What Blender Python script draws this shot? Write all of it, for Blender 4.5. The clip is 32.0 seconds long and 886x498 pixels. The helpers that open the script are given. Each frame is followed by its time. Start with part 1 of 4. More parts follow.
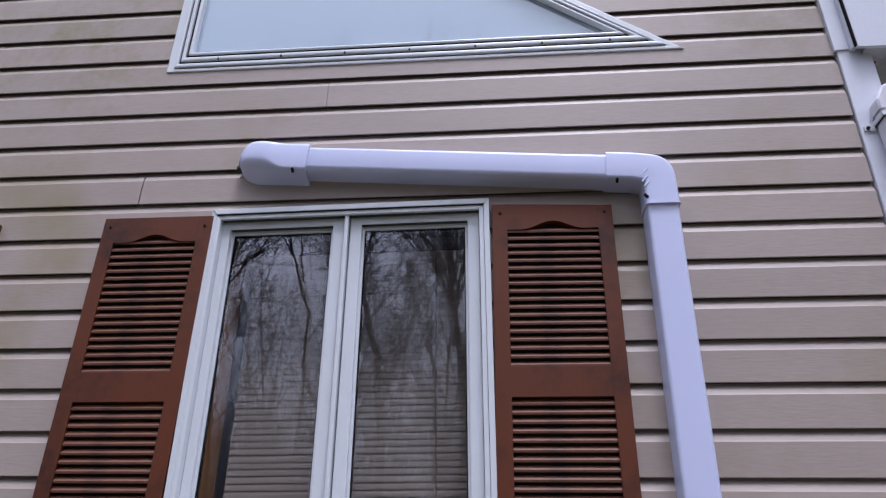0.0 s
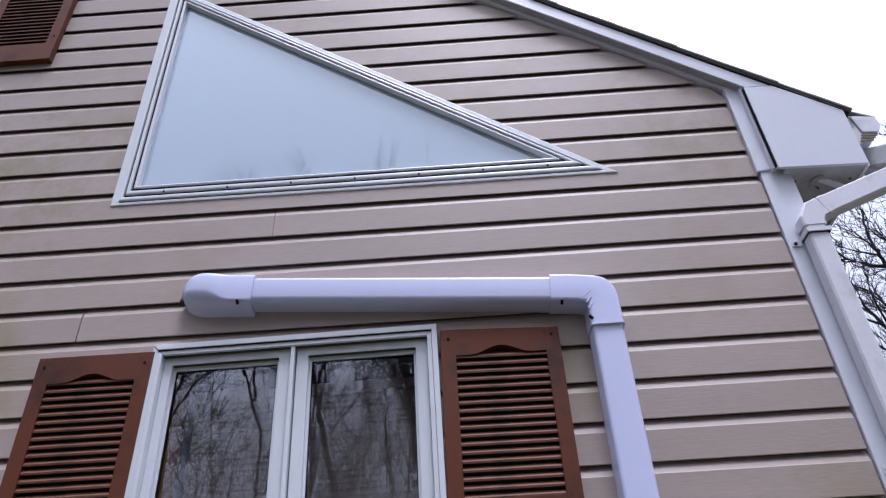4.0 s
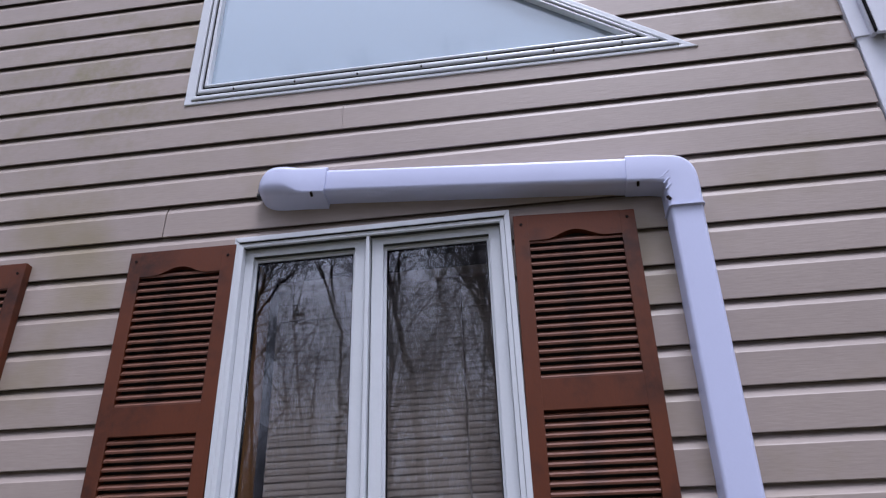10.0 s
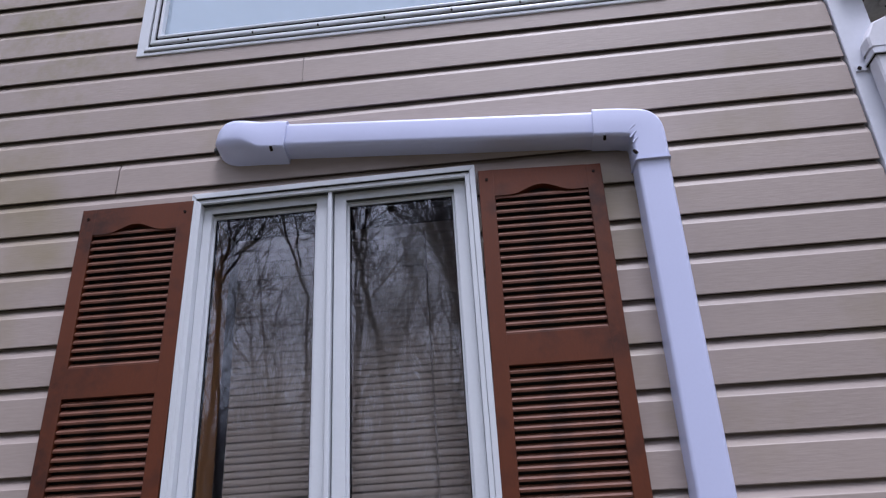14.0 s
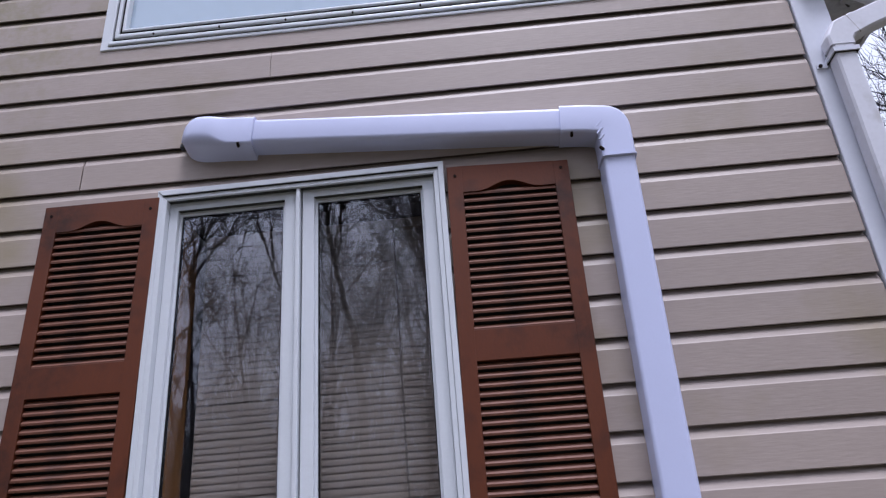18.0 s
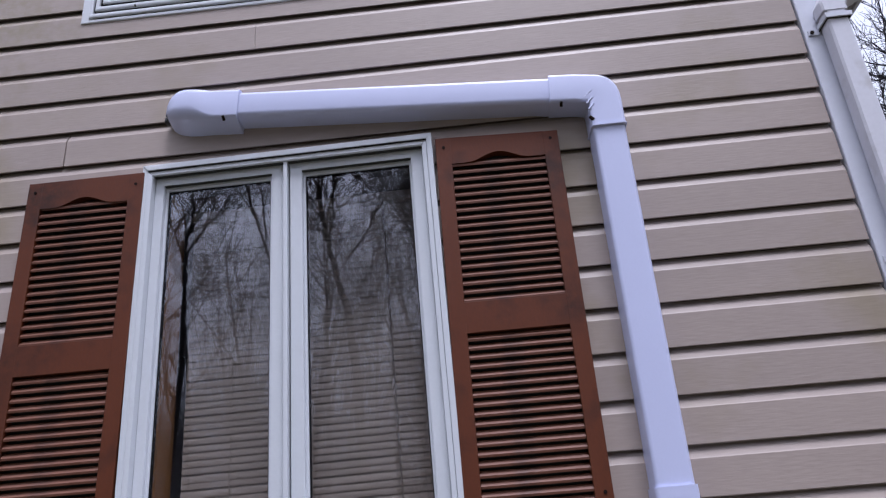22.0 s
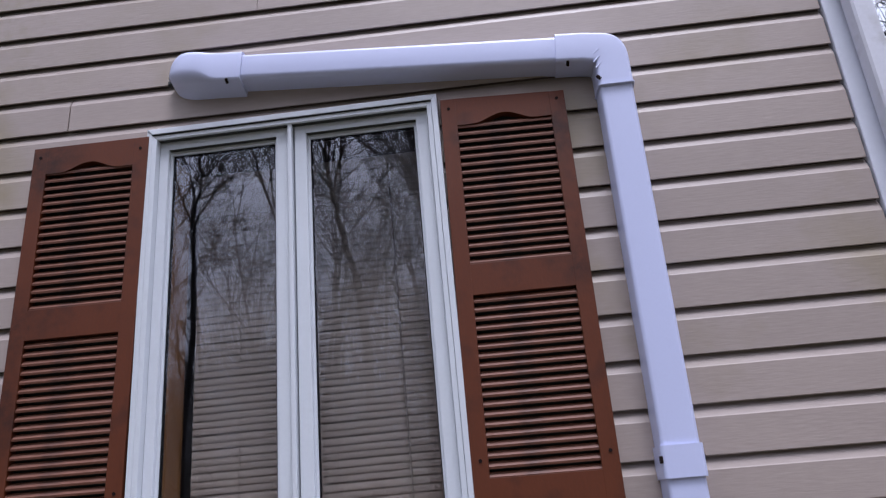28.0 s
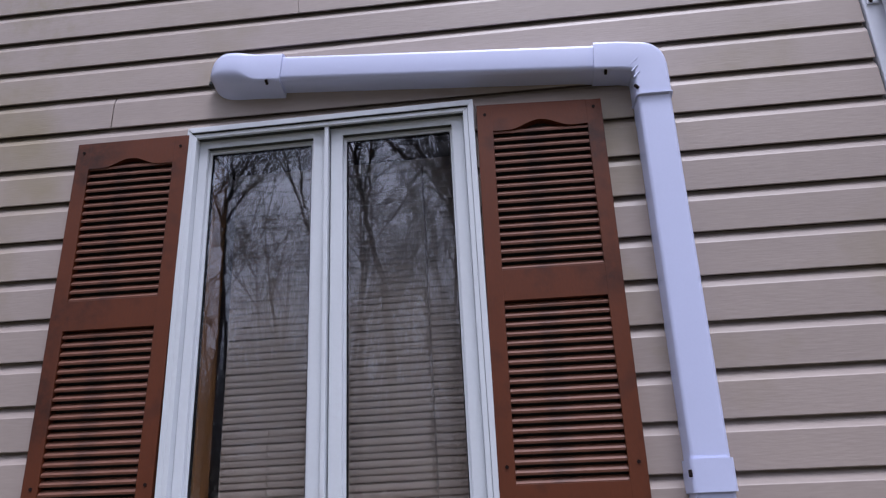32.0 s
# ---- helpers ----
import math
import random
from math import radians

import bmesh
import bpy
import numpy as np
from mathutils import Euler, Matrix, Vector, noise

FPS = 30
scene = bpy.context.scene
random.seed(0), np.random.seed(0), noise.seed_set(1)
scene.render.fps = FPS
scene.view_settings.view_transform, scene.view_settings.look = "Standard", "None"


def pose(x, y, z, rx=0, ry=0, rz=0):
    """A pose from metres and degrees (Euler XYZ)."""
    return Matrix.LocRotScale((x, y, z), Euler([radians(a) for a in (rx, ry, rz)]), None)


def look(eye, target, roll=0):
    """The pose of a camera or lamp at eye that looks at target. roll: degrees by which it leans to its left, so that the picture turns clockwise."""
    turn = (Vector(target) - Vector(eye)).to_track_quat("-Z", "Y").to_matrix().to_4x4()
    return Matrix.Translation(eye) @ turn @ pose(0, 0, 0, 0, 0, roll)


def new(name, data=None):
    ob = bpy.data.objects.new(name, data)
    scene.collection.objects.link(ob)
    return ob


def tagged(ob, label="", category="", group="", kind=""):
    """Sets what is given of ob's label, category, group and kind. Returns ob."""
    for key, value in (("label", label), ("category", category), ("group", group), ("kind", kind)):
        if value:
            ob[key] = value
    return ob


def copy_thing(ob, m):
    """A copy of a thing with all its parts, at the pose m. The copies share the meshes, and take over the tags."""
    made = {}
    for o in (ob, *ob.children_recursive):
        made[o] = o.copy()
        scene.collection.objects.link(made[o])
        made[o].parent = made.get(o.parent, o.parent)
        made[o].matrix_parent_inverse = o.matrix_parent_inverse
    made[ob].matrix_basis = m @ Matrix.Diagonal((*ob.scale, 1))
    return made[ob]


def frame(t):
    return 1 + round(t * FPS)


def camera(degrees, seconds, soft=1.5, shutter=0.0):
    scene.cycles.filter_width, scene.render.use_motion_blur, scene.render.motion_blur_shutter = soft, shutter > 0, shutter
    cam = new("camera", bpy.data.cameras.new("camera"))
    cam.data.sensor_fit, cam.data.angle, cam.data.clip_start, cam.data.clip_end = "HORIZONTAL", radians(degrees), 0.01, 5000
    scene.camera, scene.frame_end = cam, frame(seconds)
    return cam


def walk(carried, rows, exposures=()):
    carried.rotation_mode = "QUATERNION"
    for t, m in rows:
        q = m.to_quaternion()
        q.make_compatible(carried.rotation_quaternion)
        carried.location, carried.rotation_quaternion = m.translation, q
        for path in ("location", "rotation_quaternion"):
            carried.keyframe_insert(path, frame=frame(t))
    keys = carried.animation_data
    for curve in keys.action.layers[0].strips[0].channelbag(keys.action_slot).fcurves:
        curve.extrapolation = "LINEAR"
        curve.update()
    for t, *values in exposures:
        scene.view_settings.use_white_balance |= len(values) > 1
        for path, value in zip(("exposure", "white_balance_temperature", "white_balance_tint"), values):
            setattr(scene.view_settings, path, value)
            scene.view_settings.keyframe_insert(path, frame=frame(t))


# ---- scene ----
cam = camera(63.1, 32.0, soft=1.25)
PATH = [
    (0, (-1.151, -2.002, 1.659), (-1.322, -0.232, 2.573), 1.1),
    (0.5, (-1.174, -2.017, 1.671), (-1.363, -0.297, 2.674), 1.4),
    (1, (-1.191, -2.021, 1.682), (-1.387, -0.332, 2.735), 1.3),
    (1.5, (-1.17, -2.049, 1.704), (-1.358, -0.398, 2.816), -0.1),
    (2, (-1.162, -2.055, 1.704), (-1.32, -0.434, 2.864), -0.5),
    (2.5, (-1.151, -2.052, 1.712), (-1.269, -0.446, 2.897), -1.5),
    (4.5, (-1.11, -2.014, 1.706), (-1.122, -0.374, 2.851), -3.3),
    (5, (-1.099, -2.001, 1.707), (-1.082, -0.33, 2.805), -3.6),
    (5.5, (-1.091, -2.001, 1.712), (-1.043, -0.314, 2.786), -3.9),
    (6, (-1.074, -1.994, 1.703), (-1.022, -0.295, 2.757), -4.4),
    (6.5, (-1.066, -1.995, 1.702), (-1.014, -0.289, 2.744), -4.3),
    (7, (-1.058, -2.0, 1.695), (-1.016, -0.283, 2.719), -4.5),
    (7.5, (-1.054, -2.001, 1.699), (-1.028, -0.265, 2.691), -4.5),
    (8, (-1.06, -1.986, 1.694), (-1.052, -0.241, 2.672), -5.0),
    (8.5, (-1.089, -1.976, 1.685), (-1.136, -0.224, 2.65), -4.0),
    (9, (-1.141, -1.97, 1.677), (-1.315, -0.224, 2.635), -1.4),
    (9.5, (-1.139, -1.982, 1.677), (-1.367, -0.24, 2.631), -1.3),
    (10, (-1.131, -1.989, 1.673), (-1.38, -0.244, 2.62), -1.1),
    (10.5, (-1.131, -1.972, 1.667), (-1.362, -0.214, 2.592), -1.7),
    (11, (-1.145, -1.943, 1.661), (-1.371, -0.177, 2.571), -2.0),
    (11.5, (-1.161, -1.929, 1.668), (-1.37, -0.147, 2.552), -1.9),
    (12, (-1.169, -1.917, 1.658), (-1.367, -0.125, 2.524), -2.0),
    (12.5, (-1.153, -1.922, 1.663), (-1.348, -0.126, 2.52), -2.3),
    (13, (-1.144, -1.937, 1.667), (-1.334, -0.142, 2.529), -2.5),
    (13.5, (-1.135, -1.94, 1.667), (-1.309, -0.142, 2.524), -2.6),
    (14, (-1.13, -1.939, 1.663), (-1.297, -0.141, 2.523), -2.6),
    (14.5, (-1.12, -1.935, 1.659), (-1.275, -0.128, 2.503), -3.3),
    (16.5, (-1.121, -1.934, 1.667), (-1.246, -0.116, 2.492), -3.0),
    (17, (-1.107, -1.939, 1.668), (-1.202, -0.122, 2.498), -3.3),
    (17.5, (-1.103, -1.948, 1.671), (-1.203, -0.134, 2.507), -3.2),
    (18, (-1.106, -1.944, 1.667), (-1.209, -0.132, 2.508), -3.7),
    (18.5, (-1.112, -1.935, 1.664), (-1.21, -0.117, 2.492), -3.7),
    (19, (-1.11, -1.941, 1.669), (-1.199, -0.118, 2.488), -3.7),
    (19.5, (-1.095, -1.947, 1.669), (-1.18, -0.12, 2.478), -4.0),
    (20, (-1.092, -1.947, 1.664), (-1.178, -0.121, 2.475), -4.5),
    (20.5, (-1.09, -1.945, 1.668), (-1.185, -0.116, 2.472), -4.4),
    (21, (-1.091, -1.939, 1.667), (-1.188, -0.107, 2.462), -4.6),
    (21.5, (-1.096, -1.928, 1.665), (-1.191, -0.09, 2.446), -4.6),
    (22, (-1.096, -1.926, 1.663), (-1.187, -0.086, 2.442), -4.5),
    (22.5, (-1.08, -1.943, 1.667), (-1.172, -0.105, 2.451), -5.2),
    (23, (-1.084, -1.946, 1.669), (-1.187, -0.11, 2.455), -4.8),
    (23.5, (-1.094, -1.919, 1.663), (-1.204, -0.077, 2.435), -4.7),
    (24, (-1.107, -1.906, 1.662), (-1.223, -0.057, 2.416), -4.7),
    (24.5, (-1.101, -1.91, 1.662), (-1.192, -0.06, 2.418), -4.7),
    (26.5, (-1.075, -1.939, 1.657), (-1.205, -0.088, 2.404), -5.1),
    (27, (-1.076, -1.937, 1.655), (-1.227, -0.081, 2.386), -4.8),
    (27.5, (-1.079, -1.933, 1.658), (-1.223, -0.071, 2.375), -4.9),
    (28, (-1.09, -1.917, 1.652), (-1.213, -0.046, 2.347), -4.5),
    (28.5, (-1.088, -1.903, 1.649), (-1.23, -0.019, 2.306), -5.1),
    (29, (-1.086, -1.904, 1.644), (-1.211, -0.02, 2.305), -5.0),
    (29.5, (-1.063, -1.911, 1.646), (-1.195, -0.029, 2.309), -5.2),
    (30, (-1.077, -1.909, 1.648), (-1.226, -0.026, 2.304), -5.6),
    (30.5, (-1.079, -1.897, 1.645), (-1.208, -0.01, 2.293), -5.4),
    (31, (-1.08, -1.896, 1.646), (-1.208, -0.007, 2.291), -5.1),
    (31.5, (-1.086, -1.908, 1.641), (-1.239, -0.034, 2.324), -4.0),
    (32, (-1.107, -1.925, 1.648), (-1.301, -0.066, 2.361), -2.0),
]
walk(cam, [(t, look(eye, target, roll)) for t, eye, target, roll in PATH], [(0, 0.02, 5600, 18)])

# ---- light ----
world = bpy.data.worlds.new("overcast_sky")
scene.world = world
world.use_nodes = True
wn, wl = world.node_tree.nodes, world.node_tree.links
wn.clear()
sky = wn.new("ShaderNodeTexSky")
sky.sky_type, sky.sun_disc = "NISHITA", False
sky.sun_elevation, sky.sun_rotation = radians(72), radians(162)
sky.air_density, sky.dust_density, sky.ozone_density = 1.0, 6.0, 1.0
bg_sky, bg_cloud = wn.new("ShaderNodeBackground"), wn.new("ShaderNodeBackground")
bg_sky.inputs["Strength"].default_value = 0.04
bg_cloud.inputs["Color"].default_value = (0.945, 0.938, 0.98, 1)
# an overcast sky: much brighter overhead as at the horizon
where, axes, lift = wn.new("ShaderNodeTexCoord"), wn.new("ShaderNodeSeparateXYZ"), wn.new("ShaderNodeMapRange")
wl.new(where.outputs["Generated"], axes.inputs[0])
wl.new(axes.outputs["Z"], lift.inputs["Value"])
lift.inputs["To Min"].default_value, lift.inputs["To Max"].default_value = 0.24, 1.62
wl.new(lift.outputs["Result"], bg_cloud.inputs["Strength"])
wadd, wout = wn.new("ShaderNodeAddShader"), wn.new("ShaderNodeOutputWorld")
wl.new(sky.outputs["Color"], bg_sky.inputs["Color"])
wl.new(bg_sky.outputs[0], wadd.inputs[0])
wl.new(bg_cloud.outputs[0], wadd.inputs[1])
wl.new(wadd.outputs[0], wout.inputs["Surface"])

sun_data = bpy.data.lights.new("sun", "SUN")
sun_data.energy, sun_data.angle, sun_data.color = 3.1, radians(20), (1.0, 0.97, 0.95)
sun = new("sun", sun_data)
sun.matrix_world = look((1.9, -5.9, 19.0), (0, 0, 0))


# ---- materials ----
def material(name, color, rough=0.6, vary=0.12, scale=6.0, fine=90.0, bump=0.15, metal=0.0, stretch=(1, 1, 1), stain=None, stain_scale=1.5, stain_at=0.6, spread=0.0, spec=0.5, patches=()):
    """A surface with large blotches, fine grain with relief and, if wanted, stains of another colour."""
    m = bpy.data.materials.new(name)
    m.use_nodes = True
    n, l = m.node_tree.nodes, m.node_tree.links
    b = n["Principled BSDF"]
    b.inputs["Metallic"].default_value = metal
    b.inputs["Specular IOR Level"].default_value = spec
    tc, mp = n.new("ShaderNodeTexCoord"), n.new("ShaderNodeMapping")
    mp.inputs["Scale"].default_value = stretch
    l.new(tc.outputs["Object"], mp.inputs["Vector"])
    big, small = n.new("ShaderNodeTexNoise"), n.new("ShaderNodeTexNoise")
    for t, s in ((big, scale), (small, fine)):
        t.inputs["Scale"].default_value, t.inputs["Detail"].default_value = s, 5
        l.new(mp.outputs["Vector"], t.inputs["Vector"])
    add = n.new("ShaderNodeMath")
    add.operation = "ADD"
    l.new(big.outputs["Fac"], add.inputs[0])
    l.new(small.outputs["Fac"], add.inputs[1])
    rng = n.new("ShaderNodeMapRange")
    rng.inputs["From Min"].default_value, rng.inputs["From Max"].default_value = 0.6, 1.4
    rng.inputs["To Min"].default_value, rng.inputs["To Max"].default_value = 1 - vary, 1 + vary
    l.new(add.outputs[0], rng.inputs["Value"])
    value = rng.outputs["Result"]
    if spread:
        info, r2, mul = n.new("ShaderNodeObjectInfo"), n.new("ShaderNodeMapRange"), n.new("ShaderNodeMath")
        r2.inputs["To Min"].default_value, r2.inputs["To Max"].default_value = 1 - spread, 1 + spread
        mul.operation = "MULTIPLY"
        l.new(info.outputs["Random"], r2.inputs["Value"])
        l.new(value, mul.inputs[0])
        l.new(r2.outputs["Result"], mul.inputs[1])
        value = mul.outputs[0]
    tint = n.new("ShaderNodeVectorMath")
    tint.operation = "SCALE"
    tint.inputs[0].default_value = color
    l.new(value, tint.inputs["Scale"])
    col = tint.outputs["Vector"]
    if stain:
        patch, ramp, mix = n.new("ShaderNodeTexNoise"), n.new("ShaderNodeMapRange"), n.new("ShaderNodeMix")
        patch.inputs["Scale"].default_value, patch.inputs["Detail"].default_value = stain_scale, 8
        l.new(tc.outputs["Object"], patch.inputs["Vector"])
        ramp.inputs["From Min"].default_value, ramp.inputs["From Max"].default_value = stain_at, stain_at + 0.16
        ramp.inputs["To Max"].default_value = 0.7
        l.new(patch.outputs["Fac"], ramp.inputs["Value"])
        mix.data_type = "RGBA"
        l.new(ramp.outputs["Result"], mix.inputs["Factor"])
        l.new(col, mix.inputs["A"])
        mix.inputs["B"].default_value = (*stain, 1)
        col = mix.outputs["Result"]
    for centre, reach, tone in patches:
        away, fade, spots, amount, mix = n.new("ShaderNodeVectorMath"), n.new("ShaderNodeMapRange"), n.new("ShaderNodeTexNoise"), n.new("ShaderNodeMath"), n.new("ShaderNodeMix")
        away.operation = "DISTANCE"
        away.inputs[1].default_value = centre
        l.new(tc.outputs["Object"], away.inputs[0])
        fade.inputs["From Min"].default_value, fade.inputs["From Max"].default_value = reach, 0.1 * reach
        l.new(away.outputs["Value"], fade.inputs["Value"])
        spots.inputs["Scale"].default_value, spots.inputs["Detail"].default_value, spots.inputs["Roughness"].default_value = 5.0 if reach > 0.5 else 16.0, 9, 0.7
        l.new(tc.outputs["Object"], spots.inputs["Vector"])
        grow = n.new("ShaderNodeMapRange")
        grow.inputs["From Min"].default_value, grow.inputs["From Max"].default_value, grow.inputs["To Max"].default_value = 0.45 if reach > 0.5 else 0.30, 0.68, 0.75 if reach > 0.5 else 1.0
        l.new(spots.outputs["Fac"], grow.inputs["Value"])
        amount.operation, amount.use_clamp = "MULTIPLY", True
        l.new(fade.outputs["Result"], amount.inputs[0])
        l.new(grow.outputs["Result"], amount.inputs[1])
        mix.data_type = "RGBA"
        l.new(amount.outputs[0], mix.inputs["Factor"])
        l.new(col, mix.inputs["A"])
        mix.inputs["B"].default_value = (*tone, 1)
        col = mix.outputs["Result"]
    l.new(col, b.inputs["Base Color"])
    r3 = n.new("ShaderNodeMapRange")
    r3.inputs["To Min"].default_value, r3.inputs["To Max"].default_value = rough - 0.1, min(rough + 0.1, 1)
    l.new(small.outputs["Fac"], r3.inputs["Value"])
    l.new(r3.outputs["Result"], b.inputs["Roughness"])
    if bump:
        bm_ = n.new("ShaderNodeBump")
        bm_.inputs["Strength"].default_value, bm_.inputs["Distance"].default_value = bump, 0.002
        l.new(small.outputs["Fac"], bm_.inputs["Height"])
        l.new(bm_.outputs["Normal"], b.inputs["Normal"])
    return m


def glass_material(name, gloss, tint=(1, 1, 1), wave=0.02, haze=0.0, coat=(1, 1, 1), blur=0.0):
    """A window pane: clear, with the gloss of two panes, slightly uneven."""
    m = bpy.data.materials.new(name)
    m.use_nodes = True
    n, l = m.node_tree.nodes, m.node_tree.links
    n.clear()
    out, mix = n.new("ShaderNodeOutputMaterial"), n.new("ShaderNodeMixShader")
    clear, shine, fres, mul = n.new("ShaderNodeBsdfTransparent"), n.new("ShaderNodeBsdfGlossy"), n.new("ShaderNodeFresnel"), n.new("ShaderNodeMath")
    clear.inputs["Color"].default_value = (*tint, 1)
    shine.inputs["Roughness"].default_value = blur
    shine.inputs["Color"].default_value = (*coat, 1)
    fres.inputs["IOR"].default_value = 1.5
    mul.operation, mul.use_clamp = "MULTIPLY", True
    mul.inputs[1].default_value = gloss
    tc, noise, bump = n.new("ShaderNodeTexCoord"), n.new("ShaderNodeTexNoise"), n.new("ShaderNodeBump")
    noise.inputs["Scale"].default_value, noise.inputs["Detail"].default_value = 9.0, 2
    bump.inputs["Strength"].default_value, bump.inputs["Distance"].default_value = wave, 0.02
    l.new(tc.outputs["Object"], noise.inputs["Vector"])
    l.new(noise.outputs["Fac"], bump.inputs["Height"])
    l.new(bump.outputs["Normal"], shine.inputs["Normal"])
    l.new(fres.outputs[0], mul.inputs[0])
    l.new(mul.outputs[0], mix.inputs["Fac"])
    l.new(clear.outputs[0], mix.inputs[1])
    l.new(shine.outputs[0], mix.inputs[2])
    last = mix
    if haze:
        fog, both = n.new("ShaderNodeBsdfDiffuse"), n.new("ShaderNodeMixShader")
        fog.inputs["Color"].default_value = (0.69, 0.79, 0.88, 1)
        both.inputs["Fac"].default_value = haze
        l.new(mix.outputs[0], both.inputs[1])
        l.new(fog.outputs[0], both.inputs[2])
        last = both
    l.new(last.outputs[0], out.inputs["Surface"])
    return m


SIDING = material("beige_vinyl_siding", (0.350, 0.289, 0.255), 0.5, 0.085, 2.0, 40.0, 0.2, stretch=(0.55, 1, 4), stain=(0.24, 0.195, 0.10), stain_scale=1.6, stain_at=0.535, spread=0.04,
                  patches=(((-2.75, 0, 3.65), 0.75, (0.20, 0.175, 0.055)), ((-0.15, 0, 3.68), 0.55, (0.21, 0.165, 0.10))))
SHEATH = material("sheathing", (0.13, 0.10, 0.088), 0.9)
WHITE = material("white_vinyl", (0.630, 0.655, 0.688), 0.35, 0.03, 3.0, 120.0, 0.05, stain=(0.52, 0.52, 0.50), stain_scale=5.0, stain_at=0.66)
DUCTWHITE = material("white_plastic_duct", (0.555, 0.585, 0.79), 0.32, 0.02, 3.0, 160.0, 0.03)
COIL = material("white_painted_aluminium", (0.60, 0.615, 0.68), 0.4, 0.04, 4.0, 60.0, 0.08, stain=(0.50, 0.49, 0.48), stain_scale=4.0, stain_at=0.64)
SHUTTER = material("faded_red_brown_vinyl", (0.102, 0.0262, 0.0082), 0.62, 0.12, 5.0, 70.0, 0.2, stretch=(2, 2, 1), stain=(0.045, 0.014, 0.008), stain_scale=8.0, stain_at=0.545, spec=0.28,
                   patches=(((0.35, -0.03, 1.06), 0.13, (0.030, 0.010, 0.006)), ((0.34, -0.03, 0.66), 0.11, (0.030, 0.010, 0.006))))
SMEARED = material("smeared_red_brown_vinyl", (0.102, 0.0262, 0.0082), 0.62, 0.12, 5.0, 70.0, 0.2, stretch=(2, 2, 1), stain=(0.045, 0.014, 0.008), stain_scale=8.0, stain_at=0.545, spec=0.28,
                   patches=(((0.02, -0.03, 1.17), 0.20, (0.026, 0.010, 0.006)), ((0.03, -0.03, 0.63), 0.14, (0.030, 0.010, 0.006)), ((0.01, -0.03, 0.40), 0.20, (0.030, 0.010, 0.006))))
# louvres: a lighter, greyer red-brown than the shutter's stiles and rails
LOUVRE = material("greyer_faded_louvre", (0.120, 0.042, 0.021), 0.6, 0.14, 6.0, 70.0, 0.15, stretch=(1, 2, 2), stain=(0.055, 0.020, 0.012), stain_scale=9.0, stain_at=0.58)
GASKET = material("black_glazing_gasket", (0.006, 0.006, 0.007), 0.85, 0.2, spec=0.15)
OLIVE = material("grey_glazing_seal", (0.032, 0.034, 0.031), 0.8, 0.1)
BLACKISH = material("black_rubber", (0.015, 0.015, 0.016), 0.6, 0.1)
SCREW = material("dark_screw", (0.016, 0.010, 0.009), 0.9, 0.1, spec=0.1)
BLIND = material("beige_blind", (0.33, 0.285, 0.25), 0.5, 0.05, 8.0, 120.0, 0.03, spread=0.05)
WAND = material("brown_wand", (0.20, 0.17, 0.15), 0.5, 0.1)
DARKWOOD = material("dark_brown_wood", (0.040, 0.030, 0.027), 0.5, 0.2, 5.0, 60.0, 0.2, stretch=(0.7, 8, 8))
WOOD = material("stained_wood_jamb", (0.23, 0.110, 0.034), 0.45, 0.25, 5.0, 60.0, 0.2, stretch=(8, 8, 0.7))
SOFFIT = material("grey_soffit", (0.36, 0.36, 0.36), 0.7, 0.2, 7.0, 60.0, 0.2, stain=(0.16, 0.15, 0.14), stain_scale=9.0, stain_at=0.55)
GUTTER = material("white_gutter", (0.62, 0.62, 0.67), 0.4, 0.06, 5.0, 70.0, 0.1, stain=(0.33, 0.31, 0.28), stain_scale=7.0, stain_at=0.56)
SHADEGREY = material("rake_shade_grey", (0.33, 0.33, 0.34), 0.85, 0.2, 6.0, 60.0, 0.3)
SHINGLE = material("dark_grey_shingle", (0.19, 0.175, 0.175), 0.9, 0.3, 12.0, 300.0, 0.8, spread=0.15)
PLASTER = material("room_plaster", (0.42, 0.38, 0.34), 0.8, 0.05)
BARK = material("grey_bark", (0.042, 0.037, 0.037), 0.9, 0.35, 3.0, 30.0, 0.6, stretch=(1, 1, 0.3))
WETBARK = material("wet_dark_bark", (0.014, 0.012, 0.013), 0.8, 0.35, 3.0, 30.0, 0.5, stretch=(1, 1, 0.3), spec=0.2)
FARWOOD = material("pale_far_twigs", (0.050, 0.045, 0.046), 0.95, 0.25, 0.6, 12.0, 0.1)
TWIG = material("twig_bark", (0.020, 0.017, 0.020), 0.9, 0.2, 3.0, 30.0, 0.2)
GRASS = material("winter_lawn", (0.062, 0.058, 0.034), 0.95, 0.35, 0.7, 30.0, 0.6, stain=(0.10, 0.07, 0.042), stain_scale=0.4, stain_at=0.5)
# the dark mottle is stains, and tree shadows put into the colour
MOTTLED = material("mottled_old_gutter", (0.56, 0.56, 0.58), 0.5, 0.10, 9.0, 70.0, 0.1, stain=(0.13, 0.12, 0.10), stain_scale=16.0, stain_at=0.50)
RUSTY = material("brown_stained_metal", (0.20, 0.16, 0.12), 0.7, 0.3, 30.0, 120.0, 0.3, stain=(0.07, 0.05, 0.04), stain_scale=25.0, stain_at=0.5)
GLASS = glass_material("window_glass", 2.65, wave=0.005, coat=(0.94, 0.95, 1.0))
HIGHGLASS = glass_material("fogged_glass", 5.5, (0.6, 0.65, 0.7), 0.002, haze=0.28, coat=(0.72, 0.785, 0.825), blur=0.012)


